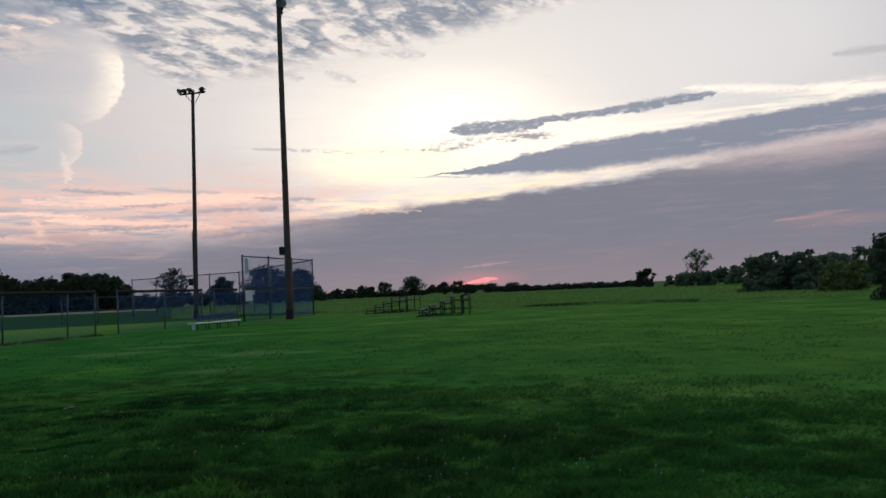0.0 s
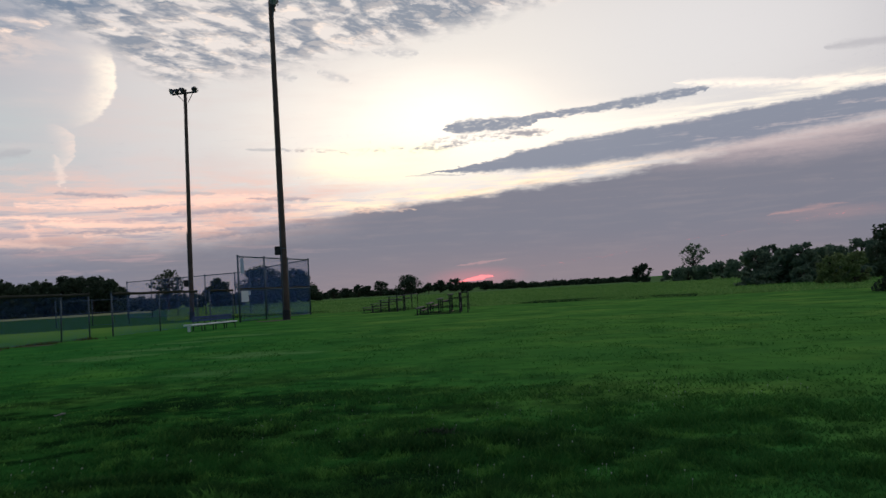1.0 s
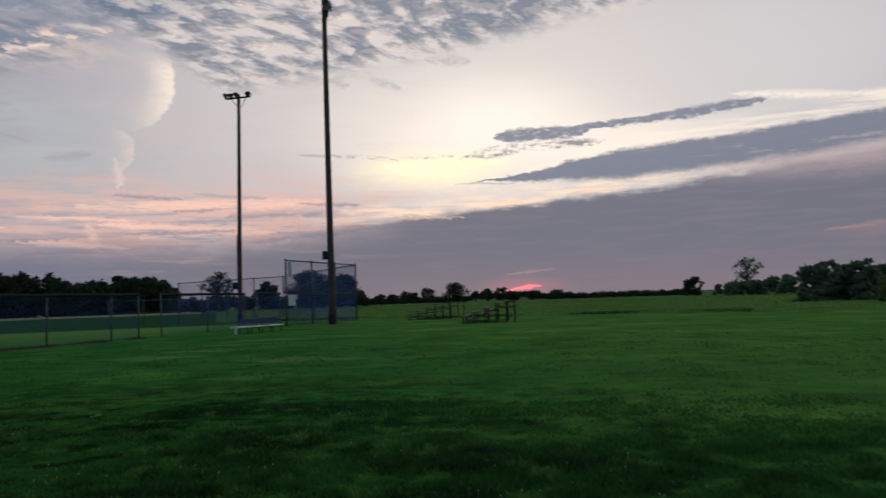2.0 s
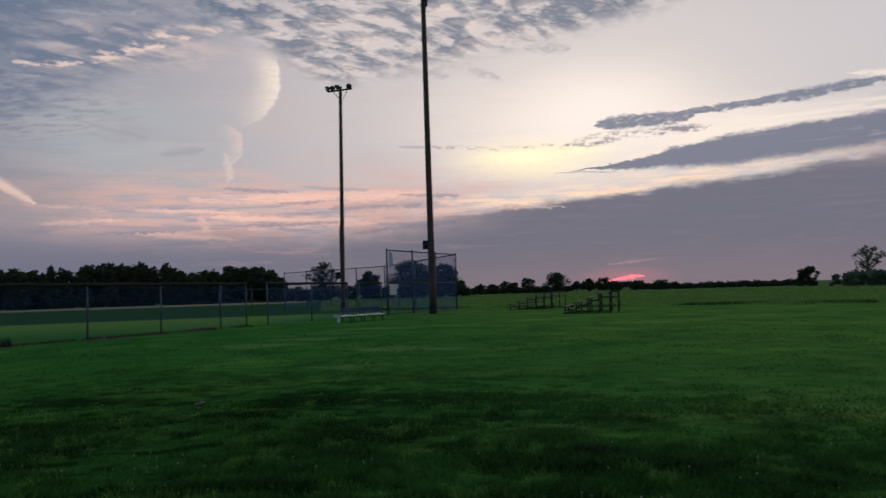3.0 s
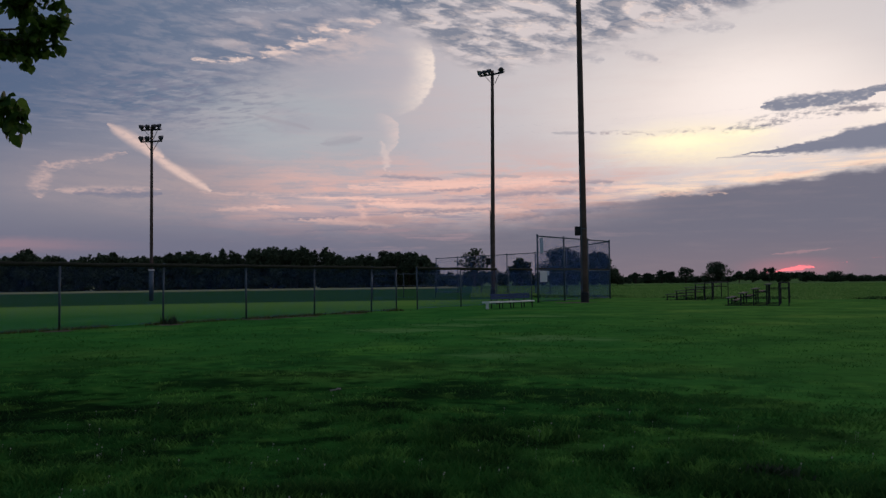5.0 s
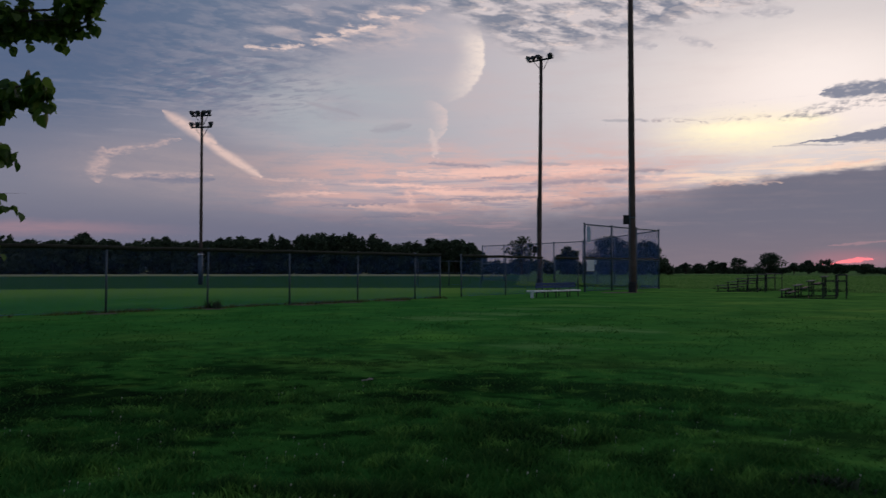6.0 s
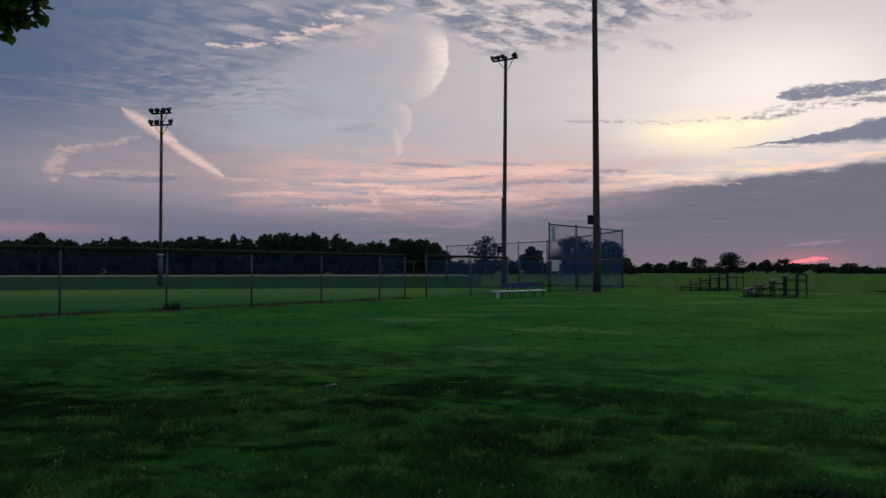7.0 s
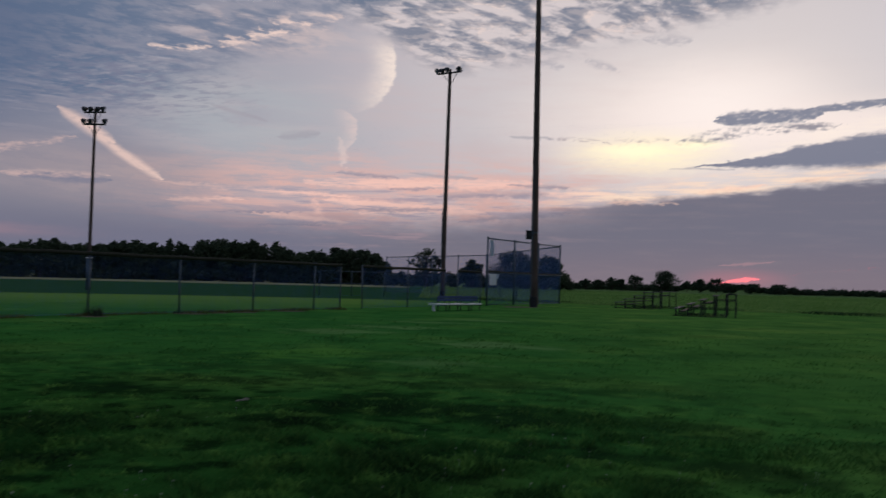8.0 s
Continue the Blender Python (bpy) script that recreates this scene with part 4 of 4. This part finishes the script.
# ------------------------------------------------------------------ bleachers
def build_bleacher(m, label, rows=4):
    """Rows rise along x; planks run along y, away from the path. Open posts carry each row."""
    b = thing("bleacher", m, label, "bleacher", "bleachers beside the field")
    long, run, rise, first = 4.6, 0.58, 0.215, 0.34
    back = rows * run + 0.06
    top_z = first + rise * rows - 0.10
    for k in range(rows):
        x, z = k * run, first + rise * k
        part("seat_plank", Shape().box((x + 0.10, long / 2, z + 0.02), (0.25, long, 0.04), bevel=0.006), SEAT_PLANK, b, "weathered seat plank")
        if k:
            part("foot_plank", Shape().box((x - 0.20, long / 2, z - rise - 0.10), (0.22, long, 0.03), bevel=0.006), WOOD_PLANK, b)
    for j in range(3):
        y = 0.06 + (long - 0.12) * j / 2
        part("skid", Shape().box((back / 2, y, 0.02), (back + 0.1, 0.05, 0.03)), DARK_STEEL, b)
        for k in range(rows):
            z = first + rise * k
            part("upright", Shape().tube([(k * run + 0.10, y, 0.0), (k * run + 0.10, y, z)], 0.034, 6), DARK_STEEL, b)
            if k:
                part("bearer", Shape().tube([(k * run - 0.48, y, z - rise - 0.13), (k * run + 0.10, y, z - rise - 0.13)], 0.018, 6), DARK_STEEL, b)
        part("guard_post", Shape().tube([(back, y, 0.0), (back, y, top_z)], 0.036, 6), DARK_STEEL, b)
    # guard frame that stands off behind the top row
    off = back + 0.42
    for y in (0.06, long - 0.06):
        part("guard_post", Shape().tube([(off, y, 0.0), (off, y, top_z)], 0.028, 6), DARK_STEEL, b)
        for z in (first + rise * 2 + 0.02, top_z - 0.02):
            part("side_rail", Shape().tube([(back - (0.5 if z < 1 else 0.0), y, z), (off, y, z)], 0.022, 6), DARK_STEEL, b)
    part("guard_rail", Shape().tube([(off, 0.02, top_z - 0.02), (off, long - 0.02, top_z - 0.02)], 0.022, 6), DARK_STEEL, b)
    part("brace", Shape().tube([(back, 0.08, 0.1), (back, long - 0.08, first + rise * (rows - 1))], 0.014, 6), DARK_STEEL, b)
    for z in (first + rise * (rows - 2) + 0.08, top_z - 0.02):
        part("guard_rail", Shape().tube([(back, 0.02, z), (back, long - 0.02, z)], 0.024, 6), DARK_STEEL, b)
    return b


build_bleacher(pose(1.28, 43.5, 0, 0, 0, -6.5), "small open-framed bleacher with weathered seat planks")
build_bleacher(pose(-1.88, 54.0, 0, 0, 0, -14), "low dark bleacher standing farther across the lawn")


# ------------------------------------------------------------------ trees
def limb_points(a, b, rng, bend):
    a, b = Vector(a), Vector(b)
    pts = []
    for k in range(5):
        f = k / 4
        pts.append(a.lerp(b, f) + Vector((rng.uniform(-1, 1), rng.uniform(-1, 1), rng.uniform(-0.5, 0.5))) * bend * math.sin(math.pi * f))
    return pts


def leaf_cards(rng, centres, radii, count, size, flat=1.0):
    """Small bent leaf clumps strewn through the lobes of a crown, thicker near their skins."""
    nl = len(centres)
    w = np.array(radii) ** 2
    which = rng.choice(nl, count, p=w / w.sum())
    d = rng.normal(0, 1, (count, 3))
    d /= np.linalg.norm(d, axis=1)[:, None]
    rad = np.array(radii)[which] * (0.25 + 0.80 * rng.random(count) ** 0.6 + 0.30 * (rng.random(count) < 0.10))
    c = np.array(centres)[which] + d * rad[:, None] * np.array([1, 1, flat])
    a = rng.normal(0, 1, (count, 3))
    a /= np.linalg.norm(a, axis=1)[:, None]
    b = np.cross(a, rng.normal(0, 1, (count, 3)))
    b /= np.linalg.norm(b, axis=1)[:, None]
    n = np.cross(a, b)
    s = size * (0.5 + rng.random(count))[:, None]
    verts = np.stack([c - a * s, c - a * s * 0.1 + b * s * 0.55 + n * s * 0.15, c + a * s, c + a * s * 0.1 - b * s * 0.5 + n * s * 0.2], 1).reshape(-1, 3)
    k = np.arange(count)[:, None] * 4
    faces = np.concatenate([k + np.array([[0, 1, 2]]), k + np.array([[0, 2, 3]])], 0)
    return verts, faces


def crown_lobes(rng, high, wide, low, lobes, airy):
    cs, rs = [], []
    for k in range(lobes):
        f = (k + 0.5) / lobes
        z = low + (high - low) * (0.12 + 0.8 * f)
        reach = wide * math.sqrt(max(0.05, 1 - ((f - 0.35) / 0.75) ** 2)) * (0.82 if airy else 0.72)
        a = k * 2.4 + rng.uniform(-0.6, 0.6)
        q = reach * rng.uniform(0.35, 1.0)
        cs.append((math.cos(a) * q, math.sin(a) * q, z))
        rs.append(wide * rng.uniform(0.14, 0.40) * (0.7 if airy or lobes > 20 else 0.85))
    return cs, rs


def crown_dome(rng, high, wide, low, lobes, open_crown):
    """Lobes over a rounded crown, in loose tiers, with the top at the tree's height."""
    cs, rs = [], []
    mid = low + (high - low) * 0.42
    for k in range(lobes):
        f = (k + 0.5) / lobes
        up = 1.0 - 1.75 * f + rng.uniform(-0.12, 0.12)
        up = max(-0.75, min(1.0, up))
        ring = math.sqrt(max(0.0, 1 - up * up)) * rng.uniform(0.35, 1.05)
        a = k * 2.4 + rng.uniform(-0.5, 0.5)
        r = wide * (rng.uniform(0.13, 0.30) if open_crown else rng.uniform(0.18, 0.38))
        reach = max(0.1, wide - r)
        z = mid + up * ((high - mid - r * 0.7) if up > 0 else (mid - low))
        cs.append((math.cos(a) * ring * reach, math.sin(a) * ring * reach, z))
        rs.append(r)
    return cs, rs


def tree(name, x, y, high, wide, seed, label, low=0.18, lobes=14, cards=1700, size=0.32, airy=False, mat=None, group="trees round the field", dome=False):
    rng = np.random.default_rng(seed)
    t = thing(name, pose(x, y, 0, 0, 0, seed * 47 % 360), label, "tree", group)
    cs, rs = (crown_dome if dome else crown_lobes)(rng, high, wide, high * low, lobes, airy)
    r0 = 0.028 * high + 0.03
    wood = Shape().tube([(0, 0, -0.1), (0.05, 0.02, high * 0.25), (-0.04, 0.05, high * 0.5), (0, 0, high * 0.82)], [r0 * 1.25, r0, r0 * 0.7, r0 * 0.2], 7)
    for c in cs:
        z = max(high * 0.12, c[2] - math.hypot(c[0], c[1]) * 0.8)
        wood.tube(limb_points((0, 0, min(z, high * 0.7)), c, rng, 0.12), [r0 * 0.45, r0 * 0.36, r0 * 0.28, r0 * 0.2, r0 * 0.1], 5)
    part("trunk", wood, BARK, t)
    v, f = leaf_cards(rng, cs, rs, cards, size, 0.68)
    part("crown", array_mesh("crown", v, f, mat or LEAF_FAR), mat or LEAF_FAR, t)
    return t


def polar(az, r):
    return -math.sin(radians(az)) * r, math.cos(radians(az)) * r


def build_trees():
    rng = random.Random(11)
    # behind the backstop
    tree("tree", *polar(8.75, 178), 8.5, 6.0, 3, "broad dark-leaved tree beyond the backstop", 0.10, 56, 5400, 0.25, True, dome=True)
    tree("tree", *polar(6.6, 180), 7.6, 5.4, 5, "broad dark-leaved tree beyond the backstop", 0.08, 56, 5400, 0.25, True, dome=True)
    tree("tree", *polar(11.7, 182), 6.3, 3.0, 6, "low rounded tree behind the chain-link fence", 0.1, 26, 3200, 0.26, dome=True)
    tree("tree", *polar(14.9, 174), 8.3, 4.0, 8, "thin-crowned airy tree behind the fence", 0.34, 34, 950, 0.27, True, dome=True)
    # the row along the far side of the field: heading, height, half width, whether open-crowned
    row = ((4.88, 2.3, 1.2, 0), (3.86, 3.1, 1.9, 1), (3.04, 3.1, 1.9, 0), (2.11, 3.8, 2.0, 1), (1.48, 3.4, 1.4, 0), (0.56, 4.6, 2.8, 1), (-1.38, 5.9, 3.6, 0),
           (-2.81, 3.1, 1.5, 1), (-3.63, 3.8, 1.9, 0), (-4.68, 4.1, 2.6, 0), (-5.53, 2.7, 2.1, 0), (-6.83, 2.8, 2.2, 0), (-8.48, 2.9, 2.6, 0), (-9.4, 2.0, 1.7, 1))
    for k, (az, high, wide, open_crown) in enumerate(row):
        far = high > 5
        tree("tree", *polar(az, 232 + rng.uniform(-5, 5)), high, wide * 1.2, 30 + k, "broad dark tree standing above the far row" if far else "small dark tree in a far hedgerow",
             0.30 if open_crown else 0.06, 34 if far else 20, 3600 if far else 1200 if open_crown else 1700, 0.20, bool(open_crown), dome=True)
    # single trees and the thicket to the right
    tree("tree", *polar(-17.75, 205), 4.6, 3.5, 90, "single rounded tree at the meadow edge", -0.14, 20, 2600, 0.24)
    tree("tree", *polar(-21.1, 180), 7.9, 3.7, 91, "tall thin-crowned tree with gaps in its leaves", 0.38, 26, 600, 0.25, True, mat=LEAF_MID, dome=True)
    for j, (a, r, h, w) in enumerate(((-19.7, 177, 2.4, 3.4), (-20.7, 175, 2.7, 4.2), (-21.8, 172, 2.6, 4.2), (-22.9, 168, 3.0, 3.8), (-23.9, 160, 3.4, 3.8))):
        tree("shrub", *polar(a, r), h, w, 95 + j, "dense dark shrub at the meadow edge", 0.02, 10, 1200, 0.30, mat=LEAF_MID)
    for j, (a, r, h, w) in enumerate(((-25.0, 84, 3.4, 1.9), (-25.7, 87, 4.0, 1.9), (-26.7, 82, 3.3, 1.9), (-27.7, 81, 3.8, 2.1), (-28.8, 88, 3.3, 2.1),
                                      (-29.9, 91, 3.5, 2.4), (-31.2, 93, 4.1, 2.5), (-32.6, 93, 4.6, 2.7))):
        tree("tree", *polar(a, r), h, w, 110 + j, "leafy tree in a dense thicket", -0.08, 20, 2600, 0.17, mat=LEAF_MID)
    for j in range(7):
        tree("shrub", *polar(-24.5 - 1.1 * j, 79 + 2 * (j % 3)), 1.3 + 0.3 * (j % 2), 1.5, 150 + j, "low shrub closing the foot of the thicket", -0.15, 9, 1000, 0.14, mat=LEAF_MID)
    tree("willow", *polar(-29.3, 70), 2.3, 1.6, 130, "pale round willow bush before the thicket", -0.1, 14, 1900, 0.13, mat=LEAF_PALE)
    tree("willow", *polar(-30.6, 68), 2.4, 1.5, 131, "pale round willow bush before the thicket", -0.1, 14, 1900, 0.13, mat=LEAF_PALE)
    tree("bush", 25.1, 37.5, 3.3, 3.0, 140, "large dark bush at the edge of the lawn", -0.10, 26, 6500, 0.12)
    # low far hedge on the skyline
    rngn = np.random.default_rng(5)
    cs, rs = [], []
    for a in np.arange(-17.4, 6.0, 0.14):
        x, y = polar(a, 244 + rngn.uniform(-6, 6))
        top = 3.0 if -7.3 < a < -2.6 else 2.1 if a > -9.6 else 1.95
        top *= rngn.uniform(0.72, 1.0)
        r = min(0.9, top * 0.6)
        cs.append((x, y, max(0.25, top - r)))
        rs.append(r)
    for a in np.arange(4.9, 18.2, 0.10):
        x, y = polar(a, 192 + rngn.uniform(-5, 5))
        cs.append((x, y, rngn.uniform(0.6, 2.9)))
        rs.append(rngn.uniform(0.8, 1.2))
    v, f = leaf_cards(rngn, cs, rs, 40000, 0.30, 0.9)
    tagged(part("hedge", array_mesh("hedge", v, f, LEAF_FAR), LEAF_FAR), "low dark hedge along the far side of the field", "hedge", kind="stuff")
    # the wood on the left, far off: rounded crowns of uneven height over a closed foot
    skyline = ((17.5, 5.4), (18.7, 8.0), (20, 8.8), (22, 8.4), (23.5, 7.8), (25.5, 9.5), (27, 9.3), (28.6, 10.1), (29.7, 9.7), (32, 8.6),
               (33.8, 9.2), (35.2, 8.8), (37.7, 7.6), (40.1, 8.4), (42, 7.5), (43.7, 8.6), (46, 7.4), (66, 8.4))
    heads, tops = zip(*skyline)
    cs, rs, trunks = [], [], Shape()
    for depth in range(3):
        for a in np.arange(17.6, 66, 0.50):
            a = a + rngn.uniform(-0.3, 0.3)
            r = 196 + depth * 6 + rngn.uniform(-2.5, 2.5)
            h = float(np.interp(a, heads, tops)) * (1 + 0.03 * depth) - 1.7 * rngn.random() ** 1.4 + (0.7 if rngn.random() < 0.14 else 0.0)
            wide = rngn.uniform(1.2, 3.0)
            x, y = polar(a, r)
            for q, c in zip(*reversed(crown_dome(rngn, h, wide, h * 0.40, 18, False))):
                cs.append((x + c[0], y + c[1], c[2]))
                rs.append(q)
            for _ in range(7):
                cs.append((x + rngn.uniform(-2, 2), y + rngn.uniform(-1.5, 1.5), h * rngn.uniform(0.04, 0.55)))
                rs.append(rngn.uniform(0.8, 1.4))
            trunks.tube([(x, y, -0.1), (x, y, h * 0.7)], [0.2, 0.08], 5)
    v, f = leaf_cards(rngn, cs, rs, 340000, 0.34, 0.85)
    wood = part("woodland", array_mesh("woodland", v, f, LEAF_FAR), LEAF_FAR)
    tagged(wood, "long dark wood along the far edge of the field", "woodland", kind="stuff")
    part("trunks", trunks, BARK, wood)


build_trees()


# ------------------------------------------------------------------ the near tree whose branches hang into view
def broad_leaf():
    """A rounded, heart-based leaf about one unit long with a short tip, folded along its rib."""
    out = [(0.0, 0.0), (0.20, -0.05), (0.42, 0.10), (0.52, 0.36), (0.44, 0.64), (0.22, 0.84), (0.0, 1.02), (-0.22, 0.84), (-0.44, 0.64), (-0.52, 0.36), (-0.42, 0.10), (-0.20, -0.05)]
    return np.array([(x, y, abs(x) * 0.40 - 0.16 * y * y) for x, y in out])


def leaf_spray(rng, places, size):
    base = broad_leaf()
    nv = len(base)
    vs = []
    for p in places:
        d = Vector((rng.uniform(-0.7, 0.7), rng.uniform(-0.7, 0.7), rng.uniform(-1.0, 0.15)))
        m = Matrix.Translation(p) @ d.to_track_quat("Y", "Z").to_matrix().to_4x4() @ Matrix.Rotation(rng.uniform(-1.2, 1.2), 4, "Y") @ Matrix.Scale(size * rng.uniform(0.65, 1.2), 4)
        mm = np.array(m)
        vs.append(base @ mm[:3, :3].T + mm[:3, 3])
    n = len(places)
    k = np.arange(n)[:, None] * nv
    tris = np.array([[0, k, k + 1] for k in range(1, 6)] + [[0, k, k + 1] for k in range(6, 11)])
    faces = (k[:, None, :] + tris[None]).reshape(-1, 3)
    return np.concatenate(vs), faces


def build_near_tree():
    rng = np.random.default_rng(77)
    base = Vector((-12.6, 8.6, 0))
    t = thing("broadleaf_tree", pose(*base), "large broad-leaved tree with branches hanging over the lawn", "tree")
    wood = Shape().tube([(0, 0, -0.1), (0.02, 0, 0.4), (0.05, 0.03, 2.2), (0.0, 0.1, 5.0), (0.15, 0, 9.5)], [0.42, 0.32, 0.27, 0.2, 0.06], 12)
    places = []

    def branch(a, b, r, n, spread, droop=0.0):
        pts = limb_points(a, b, rng, 0.25)
        wood.tube(pts, [r, r * 0.8, r * 0.6, r * 0.4, r * 0.15], 6)
        # short twigs leave the bough near its end, and the leaves hang along them
        for _ in range(max(1, n // 18)):
            f = min(1.0, 0.60 + 0.42 * rng.random() ** 0.7)
            i = min(3, int(f * 4))
            q = pts[i].lerp(pts[i + 1], min(1.0, f * 4 - i))
            e = q + Vector(rng.normal(0, spread * 1.9, 3)) + Vector((0, 0, -droop * rng.random()))
            wood.tube([q, q.lerp(e, 0.5) + Vector((0, 0, 0.02)), e], [0.006, 0.004, 0.002], 4)
            for _ in range(18):
                g = 0.25 + 0.8 * rng.random()
                places.append(q.lerp(e, g) + Vector(rng.normal(0, 0.035 + spread * 0.12, 3)))

    def local(x, y, z):
        return Vector((x, y, z)) - base

    # three low boughs that reach into view
    hang = [((-7.94, 10.40, 4.64), 0.08, 420), ((-8.2, 10.2, 4.46), 0.08, 400), ((-8.05, 10.35, 5.05), 0.10, 400), ((-8.2, 10.2, 5.40), 0.12, 340), ((-6.20, 8.12, 3.07), 0.045, 300), ((-6.34, 8.20, 2.99), 0.04, 260), ((-8.12, 10.28, 4.42), 0.06, 130),
            ((-7.48, 9.1, 2.16), 0.09, 40), ((-8.12, 9.27, 2.86), 0.06, 150), ((-8.02, 9.25, 2.66), 0.06, 190), ((-8.75, 9.6, 1.72), 0.07, 60)]
    for p, spread, n in hang:
        q = local(*p)
        branch((0.0, 0.05, max(2.6, q.z * 0.95)), q, 0.05 if n > 200 else 0.02 if n > 100 else 0.006, n, spread, 0.10)
    v, f = leaf_spray(rng, places, 0.118)
    # the crown above
    cs, rs = [], []
    for k in range(26):
        a = k * 2.4
        z = 6.6 + 6.5 * ((k * 7) % 26) / 26
        q = (6.0 - 0.45 * abs(z - 8.5)) * (0.35 + 0.65 * ((k * 11) % 26) / 26)
        c = (math.cos(a) * q, math.sin(a) * q, z)
        cs.append(c)
        rs.append(rng.uniform(1.2, 1.8))
        wood.tube(limb_points((0, 0.05, min(z - 1.2, 6.5)), c, rng, 0.2), [0.09, 0.07, 0.05, 0.035, 0.015], 6)
    part("trunk", wood, BARK, t)
    part("bough_leaves", array_mesh("bough_leaves", v, f, LEAF_NEAR), LEAF_NEAR, t, "drooping rounded green leaves")
    v, f = leaf_cards(rng, cs, rs, 26000, 0.18, 0.8)
    part("crown", array_mesh("crown", v, f, LEAF_NEAR), LEAF_NEAR, t)


build_near_tree()


# ------------------------------------------------------------------ clover heads in the grass
def build_clover():
    rng = np.random.default_rng(9)
    s = Shape()
    for _ in range(420):
        r = 3.2 + 7 * rng.random()
        a = radians(rng.uniform(-30, 56))
        x, y = -math.sin(a) * r, math.cos(a) * r + 1.2
        if noise.noise((x * 0.5, y * 0.5, 9.0)) < -0.05:
            continue
        h, q = rng.uniform(0.04, 0.09), rng.uniform(0.004, 0.007)
        s.tube([(x, y, 0.0), (x + 0.01, y, h)], 0.0006, 3, False)
        s.tube([(x + 0.01, y, h - q), (x + 0.01, y, h), (x + 0.01, y, h + q)], [q * 0.6, q, q * 0.4], 6)
    tagged(part("clover_flowers", s, CLOVER), "tiny pale clover flowers scattered in the grass", "flowers", kind="stuff")


build_clover()


# ------------------------------------------------------------------ litter and a divot in the lawn
SCRAP = material("weathered_paper", (0.16, 0.16, 0.14), (0.26, 0.26, 0.23), 0.9, 0, 8, 0.2, 60)


def build_scrap():
    rng = random.Random(8)
    t = thing("paper_scrap", pose(-4.34, 11.1, 0.03, 4, -6, 30), "crumpled pale scrap of paper lying on the grass", "litter")
    s, n = Shape(), 5
    verts = [((i - 2) * 0.032, (j - 2) * 0.022, 0.01 + 0.02 * rng.random()) for j in range(n) for i in range(n)]
    faces = [(j * n + i, j * n + i + 1, (j + 1) * n + i + 1, (j + 1) * n + i) for j in range(n - 1) for i in range(n - 1)]
    s.add(verts, faces)
    part("sheet", s, SCRAP, t)
    part("folded_edge", Shape().tube([(-0.065, -0.045, 0.02), (0.0, -0.05, 0.028), (0.065, -0.045, 0.022)], 0.007, 6), SCRAP, t)


build_scrap()
weeds("dark_tuft", (0.27, 8.03), (0.10, 0.05), 160, 0.08, 71, LEAF_FAR, "small dark tuft of coarse weeds in the lawn")
